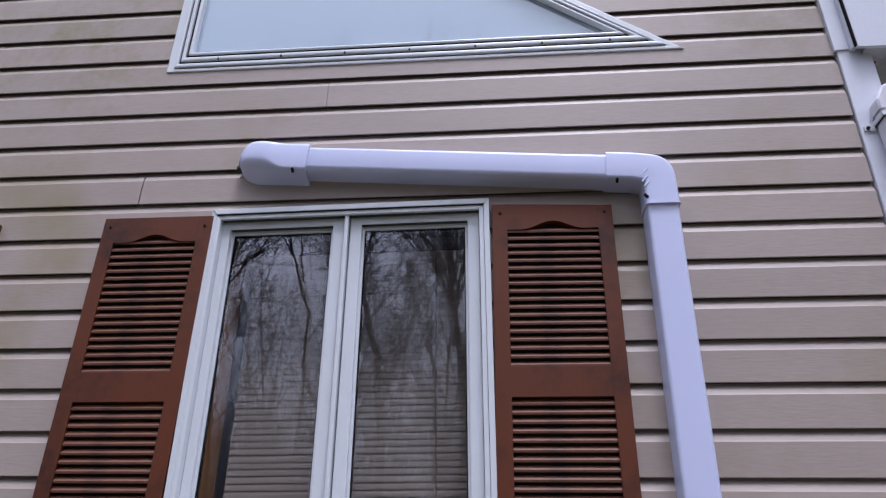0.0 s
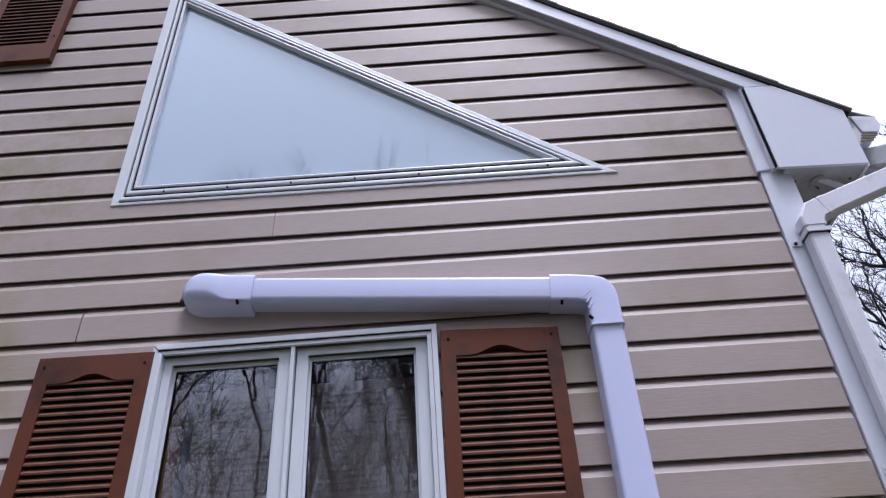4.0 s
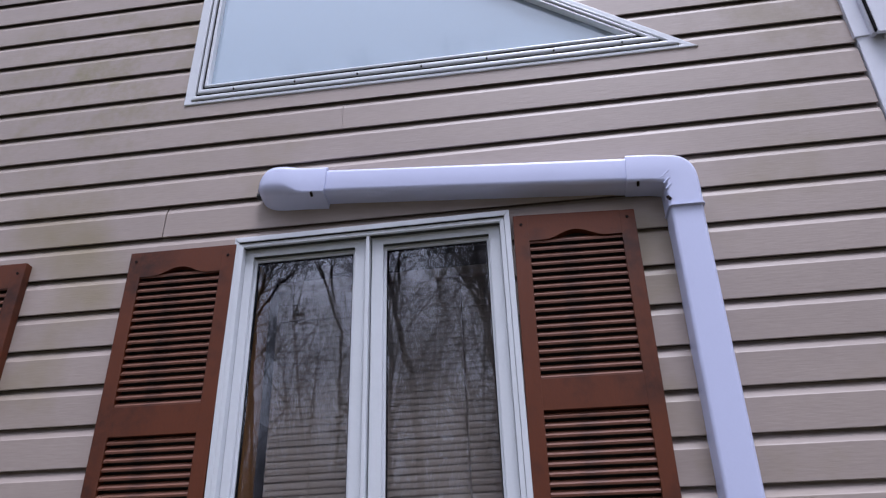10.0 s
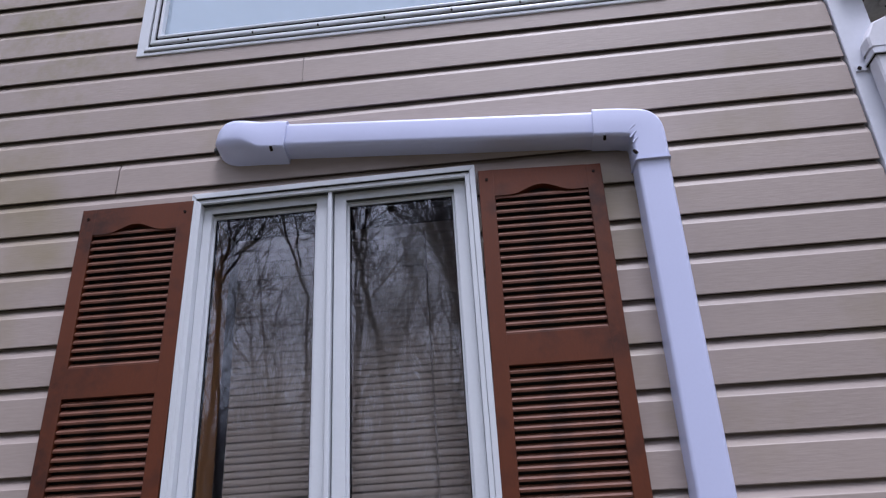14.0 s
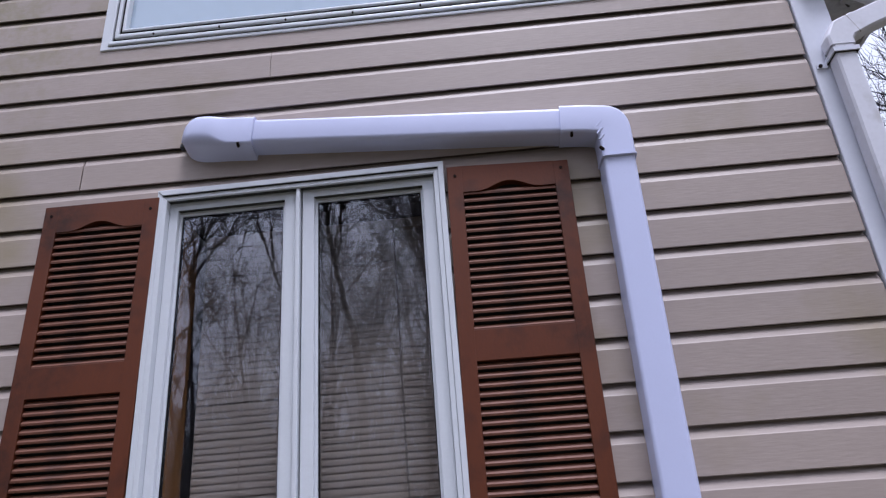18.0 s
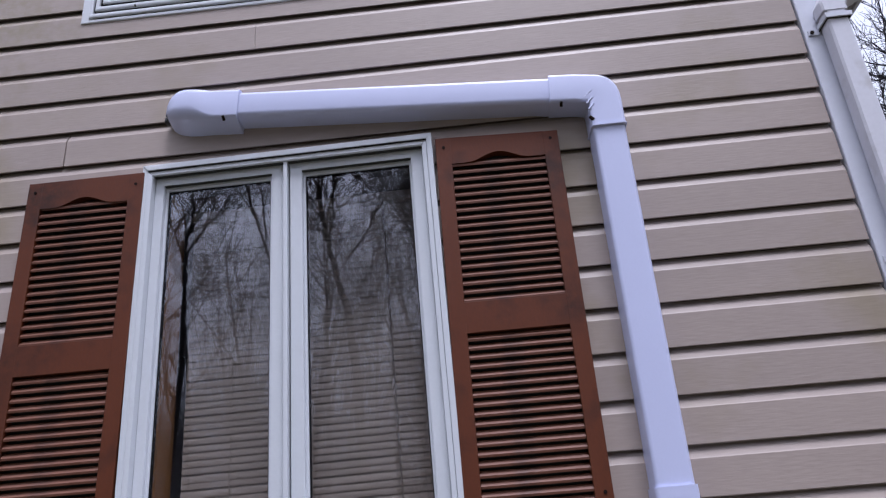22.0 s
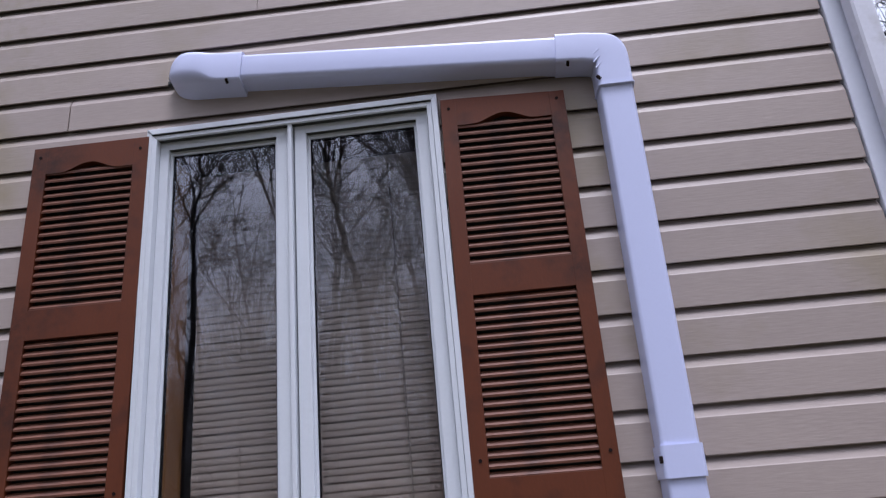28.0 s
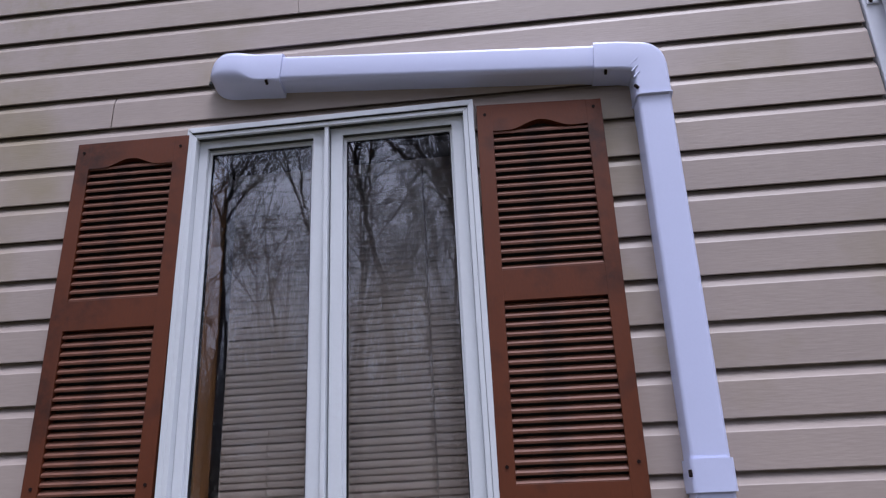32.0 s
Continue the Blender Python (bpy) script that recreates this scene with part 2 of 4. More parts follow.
# ---- helpers ----
def part(name, bm, mat, parent=None, label=""):
    """Links a bmesh as one mesh object, under a thing if one is given."""
    bmesh.ops.recalc_face_normals(bm, faces=bm.faces)
    me = bpy.data.meshes.new(name)
    bm.to_mesh(me)
    bm.free()
    me.materials.append(mat)
    ob = new(name, me)
    ob.parent = parent
    if label:
        ob["label"] = label
    return ob


def box(x0, x1, y0, y1, z0, z1, bevel=0.0, bm=None):
    bm = bm or bmesh.new()
    made = bmesh.ops.create_cube(bm, size=1, matrix=Matrix.LocRotScale(((x0 + x1) / 2, (y0 + y1) / 2, (z0 + z1) / 2), None, (x1 - x0, y1 - y0, z1 - z0)))
    if bevel:
        edges = list({e for v in made["verts"] for e in v.link_edges})
        bmesh.ops.bevel(bm, geom=edges, offset=bevel, segments=2, affect="EDGES", profile=0.6)
    return bm


def slab(points, y0, y1, bevel=0.0):
    """A flat shape given by its (x, z) outline, from y0 to y1."""
    bm = bmesh.new()
    front = [bm.verts.new((x, y0, z)) for x, z in points]
    back = [bm.verts.new((x, y1, z)) for x, z in points]
    n = len(points)
    f = bm.faces.new(front)
    bm.faces.new(back[::-1])
    for i in range(n):
        bm.faces.new((front[i], back[i], back[(i + 1) % n], front[(i + 1) % n]))
    if bevel:
        bmesh.ops.bevel(bm, geom=list(f.edges), offset=bevel, segments=2, affect="EDGES", profile=0.6)
    return bm


def ring(outer, inner, y0, y1, bevel=0.0):
    """A flat frame between two outlines with as many corners."""
    bm = bmesh.new()
    n = len(outer)
    vs = [[bm.verts.new((x, y, z)) for x, z in loop] for loop, y in ((outer, y0), (inner, y0), (inner, y1), (outer, y1))]
    front = []
    for a in range(4):
        for i in range(n):
            j = (i + 1) % n
            f = bm.faces.new((vs[a][i], vs[a][j], vs[(a + 1) % 4][j], vs[(a + 1) % 4][i]))
            if a == 0:
                front.append(f)
    if bevel:
        edges = [e for e in bm.edges if sum(f in front for f in e.link_faces) == 1]
        bmesh.ops.bevel(bm, geom=edges, offset=bevel, segments=2, affect="EDGES", profile=0.6)
    return bm


def rect(x0, x1, z0, z1):
    return [(x0, z0), (x1, z0), (x1, z1), (x0, z1)]


def sweep(rows, closed_ends=True):
    """Joins cross sections, lists of as many 3D points each, into one skin."""
    bm = bmesh.new()
    loops = [[bm.verts.new(p) for p in row] for row in rows]
    n = len(rows[0])
    for a, b in zip(loops, loops[1:]):
        for i in range(n):
            bm.faces.new((a[i], a[(i + 1) % n], b[(i + 1) % n], b[i]))
    if closed_ends:
        bm.faces.new(loops[0][::-1])
        bm.faces.new(loops[-1])
    return bm


def smooth(ob):
    for p in ob.data.polygons:
        p.use_smooth = True
    return ob


def rod(p, q, r, sides=10, r2=None):
    p, q = Vector(p), Vector(q)
    bm = bmesh.new()
    m = Matrix.Translation((p + q) / 2) @ (q - p).to_track_quat("Z", "Y").to_matrix().to_4x4()
    bmesh.ops.create_cone(bm, cap_ends=True, segments=sides, radius1=r, radius2=r if r2 is None else r2, depth=(q - p).length, matrix=m)
    return bm


def thing(name, label, category, group="", kind="", at=(0, 0, 0)):
    ob = new(name)
    ob.location = at
    ob.empty_display_size = 0.1
    return tagged(ob, label, category, group, kind)


# ---- plan ----
COURSE = 0.127                        # one course of the lap siding
LAP = 2.0 - 12 * COURSE               # lower lip of the lowest course
PITCH = 0.76                          # rise of the roof for each metre
EAVE = 3.835                          # height of the rake's lower edge above x = 0
RIDGE = -4.5
LEFT = -9.1
DEPTH = 8.0
WIN = (-2.093, -1.190, 1.574, 2.848)  # the twin casement
WIN2 = (-4.13, -3.214, 4.272, 5.52)    # the upper window
TRI = ((-2.394, 3.459), (-0.508, 3.459), (-2.394, 4.819))
HYP = (TRI[2][1] - TRI[1][1]) / (TRI[1][0] - TRI[2][0])


def rake(x):
    return EAVE - PITCH * (x if x > RIDGE else 2 * RIDGE - x)


# ---- ground ----
def height(x, y):
    """The lawn is level; the wooded ground rises round it."""
    r = math.hypot(x + 2, y)
    return 0.14 * min(max(r - 17, 0), 70) * min(1, max(r - 17, 0) / 12)


bm = bmesh.new()
bmesh.ops.create_grid(bm, x_segments=120, y_segments=120, size=1)
for v in bm.verts:
    v.co.x, v.co.y = (math.copysign(abs(c) ** 2.2, c) * 500 for c in (v.co.x, v.co.y))
    v.co.z = height(v.co.x, v.co.y)
tagged(smooth(part("ground", bm, GRASS)), "patchy winter lawn with brown leaf litter", "ground", kind="structure")


# ---- the house: walls, roof ----
def shrink(tri, left, bottom, slope):
    """The triangle of the high window, drawn in by a width on each side."""
    (x0, z0), (x1, z1), (x2, z2) = tri
    xl, zb = x0 + left, z0 + bottom
    drop = slope * math.sqrt(1 + HYP * HYP)
    line = lambda x: z2 - drop - HYP * (x - x2)
    xr = x2 + (z2 - drop - zb) / HYP
    return [(xl, zb), (xr, zb), (xl, line(xl))]


def filled(outer, holes, y0, y1):
    """A wall with holes right through it."""
    bm = bmesh.new()
    for loop in (outer, *holes):
        vs = [bm.verts.new((x, y0, z)) for x, z in loop]
        for i in range(len(vs)):
            bm.edges.new((vs[i], vs[(i + 1) % len(vs)]))
    bmesh.ops.triangle_fill(bm, use_beauty=True, edges=list(bm.edges))
    grown = bmesh.ops.extrude_face_region(bm, geom=list(bm.faces))
    bmesh.ops.translate(bm, verts=[v for v in grown["geom"] if isinstance(v, bmesh.types.BMVert)], vec=(0, y1 - y0, 0))
    return bm


HOLE1 = (-2.053, -1.242, 1.630, 2.792)
HOLE2 = (-4.09, -3.254, 4.32, 5.48)
TRIHOLE = shrink(TRI, 0.06, 0.06, 0.04)
gable = [(LEFT, 0.0), (0.07, 0.0), (0.07, EAVE - 0.06), (RIDGE, rake(RIDGE) - 0.02), (LEFT, EAVE - 0.08)]
wall_south = tagged(part("wall_south", filled(gable, [rect(*HOLE1), rect(*HOLE2), TRIHOLE], 0.018, 0.16), SHEATH), "gable wall clad in beige lap siding", "wall", kind="structure")
tagged(part("wall_east", box(-0.08, 0.07, 0.162, DEPTH, 0.0, 3.385), SIDING), "beige side wall of the house", "wall", kind="structure")
tagged(part("wall_west", box(LEFT, LEFT + 0.15, 0.162, DEPTH, 0.0, 3.385), SIDING), "beige far side wall of the house", "wall", kind="structure")
tagged(part("wall_north", slab(gable, DEPTH, DEPTH + 0.15), SIDING), "beige back wall of the house", "wall", kind="structure")

roof = thing("roof", "dark grey asphalt shingle gable roof", "roof", kind="structure")
ROOFUP = 0.100                        # underside of the shingles above the rake's lower edge
for side in (1, -1):
    ex = 0.385 if side > 0 else 2 * RIDGE - 0.385
    deck = [(ex, rake(0) - PITCH * 0.385 + ROOFUP - 0.001), (RIDGE, rake(RIDGE) + ROOFUP - 0.001), (RIDGE, rake(RIDGE) + ROOFUP + 0.006), (ex, rake(0) - PITCH * 0.385 + ROOFUP + 0.006)]
    part("roof_deck", slab(deck, -0.053, DEPTH + 0.2), SHINGLE, roof)
# shingle courses, stepped along the rake
rng = random.Random(4)
n_rows = 44
run = (0.391 - RIDGE) / n_rows
shingle_bm = slab([(0, 0.0), (run * 1.04, -PITCH * run * 1.04 + 0.0025), (run * 1.04, -PITCH * run * 1.04 + 0.0102), (0, 0.0077)], 0.0, DEPTH + 0.2)
first = part("shingle", shingle_bm, SHINGLE, roof)
first.location = (RIDGE, -0.060, rake(RIDGE) + ROOFUP + 0.006)
for i in range(1, n_rows):
    ob = new("shingle", first.data)
    ob.parent = roof
    x = RIDGE + i * run
    ob.location = (x, -0.060 + rng.uniform(-0.002, 0.002), rake(x) + ROOFUP + 0.006 + rng.uniform(0, 0.0006))
part("shingle_slope", slab([(RIDGE, rake(RIDGE) + ROOFUP + 0.010), (2 * RIDGE - 0.4, rake(0) - PITCH * 0.4 + ROOFUP + 0.010), (2 * RIDGE - 0.4, rake(0) - PITCH * 0.4 + ROOFUP + 0.022), (RIDGE, rake(RIDGE) + ROOFUP + 0.022)], -0.085, DEPTH + 0.2), SHINGLE, roof)

# rake boards, eave box, corner post
trim = thing("trim", "white aluminium rake and corner trim", "trim", kind="structure")


def along_rake(lo, hi, x0, x1):
    return [(x0, EAVE - PITCH * x0 + lo), (x1, EAVE - PITCH * x1 + lo), (x1, EAVE - PITCH * x1 + hi), (x0, EAVE - PITCH * x0 + hi)]


part("rake_channel", slab(along_rake(-0.005, 0.030, RIDGE, 0.0), -0.016, 0.018, 0.002), COIL, trim)
# strip under the rake board: the underside's shade is put into its grey
part("rake_underside", slab(along_rake(0.0125, 0.0160, RIDGE, 0.03), -0.0405, -0.0165), SHADEGREY, trim, "grey strip under the rake board, shade put into its colour")
part("rake_board", slab([(RIDGE, EAVE - PITCH * RIDGE + 0.017), (0.050, 3.814), (0.144, 3.814), (RIDGE, EAVE - PITCH * RIDGE + 0.094)], -0.047, 0.017, 0.002), COIL, trim)
part("drip_edge", slab(along_rake(0.0945, 0.099, RIDGE, 0.385), -0.051, 0.017), BLACKISH, trim)
part("rake_channel", slab([(2 * RIDGE - x, z) for x, z in along_rake(0.0, 0.092, RIDGE, 0.0)][::-1], -0.058, 0.017), COIL, trim)
top = lambda x: EAVE - PITCH * x + 0.094
part("eave_box", slab([(0.0450, 3.391), (0.361, 3.384), (0.366, top(0.366)), (0.147, 3.8095), (0.040, 3.8095)], -0.052, -0.040, 0.0015), COIL, trim)
part("box_joint", box(0.046, 0.144, -0.0478, -0.040, 3.8085, 3.8155), GASKET, trim, "dark joint over the eave box")
part("box_joint", slab([(0.0405, 3.402), (0.0448, 3.402), (0.0400, 3.808), (0.0355, 3.808)], -0.0490, -0.0365), GASKET, trim, "dark joint beside the eave box")
part("box_channel", slab([(-0.015, 3.408), (0.044, 3.412), (0.040, EAVE + 0.01), (-0.020, EAVE + 0.022)], -0.018, 0.014, 0.002), COIL, trim)
part("channel_fold", slab([(0.034, 3.402), (0.052, 3.406), (0.046, EAVE + 0.004), (0.030, EAVE + 0.014)], -0.036, -0.004, 0.002), COIL, trim)
part("corner_post", slab([(-0.006, 0.2), (0.103, 0.2), (0.103, 3.43), (-0.006, 3.43)], -0.012, 0.17, 0.004), COIL, trim)
part("eave_soffit", box(0.072, 0.359, -0.039, DEPTH, 3.390, 3.402), SOFFIT, trim, "grey stained soffit panel")
part("eave_fascia", box(0.359, 0.371, -0.038, DEPTH, 3.385, top(0.371) - 0.004), COIL, trim)
for x, y in ((0.13, 0.03), (0.33, 0.035), (0.2, 0.3)):
    part("soffit_nail", rod((x, y, 3.391), (x, y, 3.386), 0.004), SCREW, trim)


# ---- high three-cornered window ----
window_2 = thing("window_2", "fixed three-cornered window in a white frame, mirroring pale sky", "window", kind="structure")
W = (0.092, 0.098, 0.066)
# each ring: how far in it starts and ends at the sides, then at the foot; its two depths; its bevel
rings = [(0.0, 0.30, 0.0, 0.14, -0.009, 0.017, 0.003), (0.305, 0.45, 0.19, 0.36, -0.014, 0.017, 0.005), (0.535, 0.69, 0.48, 0.65, -0.0155, 0.017, 0.005), (0.785, 0.92, 0.80, 0.90, -0.0125, 0.022, 0.004)]
for a, b, c, d, y0, y1, bev in rings:
    part("window_frame", ring(shrink(TRI, W[0] * a, W[1] * c, W[2] * a), shrink(TRI, W[0] * b, W[1] * d, W[2] * b), y0, y1, bev), WHITE, window_2)
part("frame_back", ring(shrink(TRI, W[0] * 0.46, W[1] * 0.13, W[2] * 0.46), shrink(TRI, W[0] * 0.84, W[1] * 0.84, W[2] * 0.84), -0.0060, 0.012), GASKET, window_2, "dark glazing gasket")
pane = part("pane", slab(shrink(TRI, W[0] * 0.88, W[1] * 0.86, W[2] * 0.88), 0.0125, 0.017), HIGHGLASS, window_2)
pane.visible_shadow = False
for i in range(7):
    x = -2.20 + 0.24 * i
    part("screw", rod((x, -0.0165, 3.509), (x, -0.012, 3.509), 0.004, 8), SCREW, window_2)


# ---- twin casement window ----
def inset(x0, x1, z0, z1, side, foot, head):
    """A rectangle drawn in by a width at the sides, at the foot and at the head."""
    return rect(x0 + side, x1 - side, z0 + foot, z1 - head)


def casement(x0, x1, z0, z1, parent, slim=0.0):
    """One sash: four mitred members, glazing bead, spacer, pane."""
    inner_of = lambda side, foot, head: rect(x0 + side - slim, x1 - side, z0 + foot, z1 - head)
    outer, inner = rect(x0, x1, z0, z1), inner_of(0.037, 0.040, 0.027)
    sash = part("sash", ring(outer, inner, -0.006, 0.034, 0.003), WHITE, parent)
    part("glazing_bead", ring(inner_of(0.036, 0.039, 0.026), inner_of(0.045, 0.050, 0.040), 0.009, 0.030, 0.003), WHITE, sash)
    part("spacer", ring(inner_of(0.044, 0.049, 0.039), inner_of(0.0475, 0.0525, 0.0425), 0.0155, 0.029), GASKET, sash, "dark glazing spacer")
    p = part("pane", box(x0 + 0.043 - slim, x1 - 0.043, 0.0165, 0.0205, z0 + 0.048, z1 - 0.038), GLASS, sash)
    p.visible_shadow = False
    return sash


window_1 = thing("window_1", "white twin casement window with closed sashes", "window", kind="structure")
x0, x1, z0, z1 = WIN
# each step of the frame, of mitred members with a hair joint at each corner: from and to in the wall's plane, front, bevel
for i0, i1, front, bev in ((0.0, 0.0165, -0.034, 0.0016), (0.0172, 0.0320, -0.029, 0.0022)):
    outer, inner = inset(x0, x1, z0, z1, i0, i0, i0 * 1.2), inset(x0, x1, z0, z1, i1, i1, i1 * 1.12)
    for k in range(4):
        face = -0.0315 if k == 3 else front
        a, b, c, d = outer[k], outer[(k + 1) % 4], inner[(k + 1) % 4], inner[k]
        if k == 3 and i0:
            a, b = (a[0] - 0.0006, a[1]), (b[0] - 0.0006, b[1])
        along = ((b[0] - a[0]), (b[1] - a[1]))
        size = math.hypot(*along)
        ex, ez = 0.0003 * along[0] / size, 0.0003 * along[1] / size
        part("frame_member", slab([(a[0] + ex, a[1] + ez), (b[0] - ex, b[1] - ez), (c[0] - ex, c[1] - ez), (d[0] + ex, d[1] + ez)], face, 0.017, bev), WHITE, window_1)
part("frame_back", ring(inset(x0, x1, z0, z1, 0.0135, 0.0135, 0.015), inset(x0, x1, z0, z1, 0.037, 0.037, 0.040), 0.012, 0.05), BLACKISH, window_1, "dark weatherstrip round the sashes")
part("mullion", box(-1.6525, -1.6405, -0.024, 0.05, z0 + 0.0325, z1 - 0.0365, 0.002), WHITE, window_1)
part("mullion_back", box(-1.666, -1.628, 0.036, 0.06, z0 + 0.04, z1 - 0.042), BLACKISH, window_1)
casement(x0 + 0.0322, -1.6565, z0 + 0.0335, z1 - 0.0365, window_1, 0.009)
casement(-1.6365, x1 - 0.0335, z0 + 0.0335, z1 - 0.0365, window_1)
# rubber seals under the head of the frame and of each sash
part("head_seal", box(x0 + 0.033, -1.654, -0.0200, -0.0065, z1 - 0.0372, z1 - 0.0360), OLIVE, window_1, "dark rubber weatherstrip")
part("head_seal", box(-1.639, x1 - 0.033, -0.0200, -0.0065, z1 - 0.0372, z1 - 0.0360), OLIVE, window_1, "dark rubber weatherstrip")
part("head_joint", box(x0 + 0.0175, x1 - 0.0175, -0.0330, -0.0292, z1 - 0.0222, z1 - 0.0200), GASKET, window_1, "dark joint in the frame's head")
for a, b in ((x0 + 0.061, -1.694), (-1.5995, x1 - 0.071)):
    part("glazing_seal", box(a, b, -0.0045, 0.0088, z1 - 0.0645, z1 - 0.0632), OLIVE, window_1, "grey glazing seal")
part("window_sill", box(x0 - 0.01, x1 + 0.01, -0.05, 0.016, z0 - 0.028, z0 - 0.001, 0.004), WHITE, window_1)
# wooden lining of the opening, inside
for name, dims in (("jamb", (-2.052, -2.030, 0.06, 0.160, 1.644, 2.784)), ("jamb", (-1.272, -1.252, 0.06, 0.160, 1.644, 2.784)), ("head", (-2.023, -1.273, 0.06, 0.24, 2.764, 2.784)), ("stool", (-2.023, -1.273, 0.06, 0.26, 1.644, 1.66))):
    # the head lining has a darker brown than the jambs
    part(name, box(*dims, 0.002), DARKWOOD if name == "head" else WOOD, window_1, "stained wooden window lining")

blind = thing("window_blind", "lowered beige slatted blind behind the casement panes", "blind")
BY = 0.17
part("headrail", box(-2.006, -1.279, BY - 0.018, BY + 0.018, 2.728, 2.762, 0.003), BLIND, blind)
n_slat = 50
pts = []
for k in range(5):
    u = (k - 2) / 2
    pts.append((0.0021 * u + 0.0016 * (u * u - 1), 0.0119 * u))
slat_bm = sweep([[(x, dy + d, dz) for dy, dz in pts for d in (0,)] + [(x, dy + 0.0008, dz) for dy, dz in reversed(pts)] for x in (-2.004, -1.281)])
slat = part("slat", slat_bm, BLIND, blind)
slat.location = (0, BY, 2.715)
pitch = 1.045 / n_slat
for i in range(1, n_slat):
    ob = new("slat", slat.data)
    ob.parent = blind
    ob.location = (0, BY, 2.715 - i * pitch)
    ob.rotation_euler = (rng.uniform(-0.012, 0.012), rng.uniform(-0.001, 0.001), 0)
part("bottom_rail", box(-2.004, -1.281, BY - 0.012, BY + 0.012, 1.661, 1.672, 0.003), BLIND, blind)
for x in (-1.86, -1.62, -1.38):
    part("cord", rod((x, BY - 0.011, 1.67), (x, BY - 0.011, 2.74), 0.0012, 6), BLIND, blind)

part("tilt_wand", rod((-1.366, BY - 0.020, 1.70), (-1.376, BY - 0.017, 2.735), 0.0028, 8), WAND, blind, "brown plastic tilt wand")

# the window hangs a little out of true
askew = Matrix.Translation((-1.6415, 0, 2.22)) @ Matrix.Rotation(radians(-0.8), 4, "Y") @ Matrix.Translation((1.6415, 0, -2.22))
window_1.matrix_basis = askew
blind.matrix_basis = askew

# ---- upper window ----
window_3 = thing("window_3", "upper white window mirroring sky and twigs", "window", kind="structure")
x0, x1, z0, z1 = WIN2
part("window_frame", ring(rect(x0, x1, z0, z1), rect(x0 + 0.03, x1 - 0.03, z0 + 0.03, z1 - 0.03), -0.032, 0.017, 0.004), WHITE, window_3)
part("sash", ring(rect(x0 + 0.035, x1 - 0.035, z0 + 0.037, z1 - 0.035), rect(x0 + 0.062, x1 - 0.062, z0 + 0.052, z1 - 0.062), -0.012, 0.03, 0.004), WHITE, window_3)
part("gasket", ring(rect(x0 + 0.029, x1 - 0.029, z0 + 0.029, z1 - 0.029), rect(x0 + 0.036, x1 - 0.036, z0 + 0.038, z1 - 0.036), -0.010, 0.016), BLACKISH, window_3, "dark gasket round the sash")
pane = part("pane", box(x0 + 0.06, x1 - 0.06, 0.006, 0.012, z0 + 0.05, z1 - 0.06), HIGHGLASS, window_3)
pane.visible_shadow = False
for z in (4.510, 5.10):
    part("screw", rod((x1 - 0.080, -0.010, z), (x1 - 0.080, 0.004, z), 0.009, 8), SCREW, window_3)


# ---- shutters ----
def shutter(x0, z0, width, height, sag=0.0, vinyl=SHUTTER):
    """A louvred shutter with two panels; its lower corner stands at x0, z0."""
    t = thing("window_shutter", "faded red-brown louvred vinyl shutter screwed beside a window", "shutter", "window shutters", at=(x0, 0, z0))
    F, B = -0.034, -0.004
    st = 0.046
    mid0, mid1 = 0.588, 0.676
    top0 = height - 0.092
    # black backing: the shade between the louvres is put into its colour
    part("backing", box(0.01, width - 0.01, -0.0055, B, 0.01, height - 0.01), BLACKISH, t, "black sheet in place of the shade behind the louvres")
    stiles = [part("stile", box(a, b, F, B, 0, height - sag * 0.024 * (a > 0), 0.002), vinyl, t) for a, b in ((0, st), (width - st, width))]
    part("rail", box(st - 0.002, width - st + 0.002, F + 0.0005, B, 0.0, 0.111, 0.0008), vinyl, t)
    part("rail", box(st - 0.002, width - st + 0.002, F + 0.0005, B, mid0, mid1, 0.0008), vinyl, t)
    w = width - 2 * st + 0.004
    low = [(st - 0.002 + w * k / 24, top0 + 0.028 * (0.5 - 0.5 * math.cos(2 * math.pi * min(max((k / 24 - 0.16) / 0.68, 0), 1)))) for k in range(25)]
    part("rail", slab(low + [(width - st + 0.002, height - sag * 0.022), (st - 0.002, height)], F + 0.0005, B, 0.0008), vinyl, t)
    pl = 0.0254
    sec = [(-0.0300, 0.0), (-0.0308, 0.0060), (-0.0190, 0.0192), (-0.0075, 0.0205), (-0.0075, 0.0190), (-0.0180, 0.0168), (-0.0284, 0.0)]
    mesh = None
    for first_z, count in ((0.108, 19), (0.6755, 18)):
        for i in range(count):
            z = first_z + i * pl
            if mesh is None:
                ob = part("louvre", sweep([[(x, y, zz) for y, zz in sec] for x in (st - 0.001, width - st + 0.001)]), LOUVRE, t)
                mesh = ob.data
            else:
                ob = new("louvre", mesh)
                ob.parent = t
            ob.location = (0, 0, z)
            ob.rotation_euler = (0, radians(sag * 4 * max(z / height - 0.5, 0)), 0)
    for x, z in ((0.024, height - 0.034), (width - 0.024, height - 0.038), (0.026, 0.155), (width - 0.020, 0.155)):
        part("screw", rod((x, F - 0.002, z), (x, F + 0.004, z), 0.0048, 10), SCREW, stiles[x > width / 2])
    return t


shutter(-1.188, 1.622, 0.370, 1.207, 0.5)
shutter(-2.462, 1.616, 0.368, 1.203, vinyl=SMEARED)
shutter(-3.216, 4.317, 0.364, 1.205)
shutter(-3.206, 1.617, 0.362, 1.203)


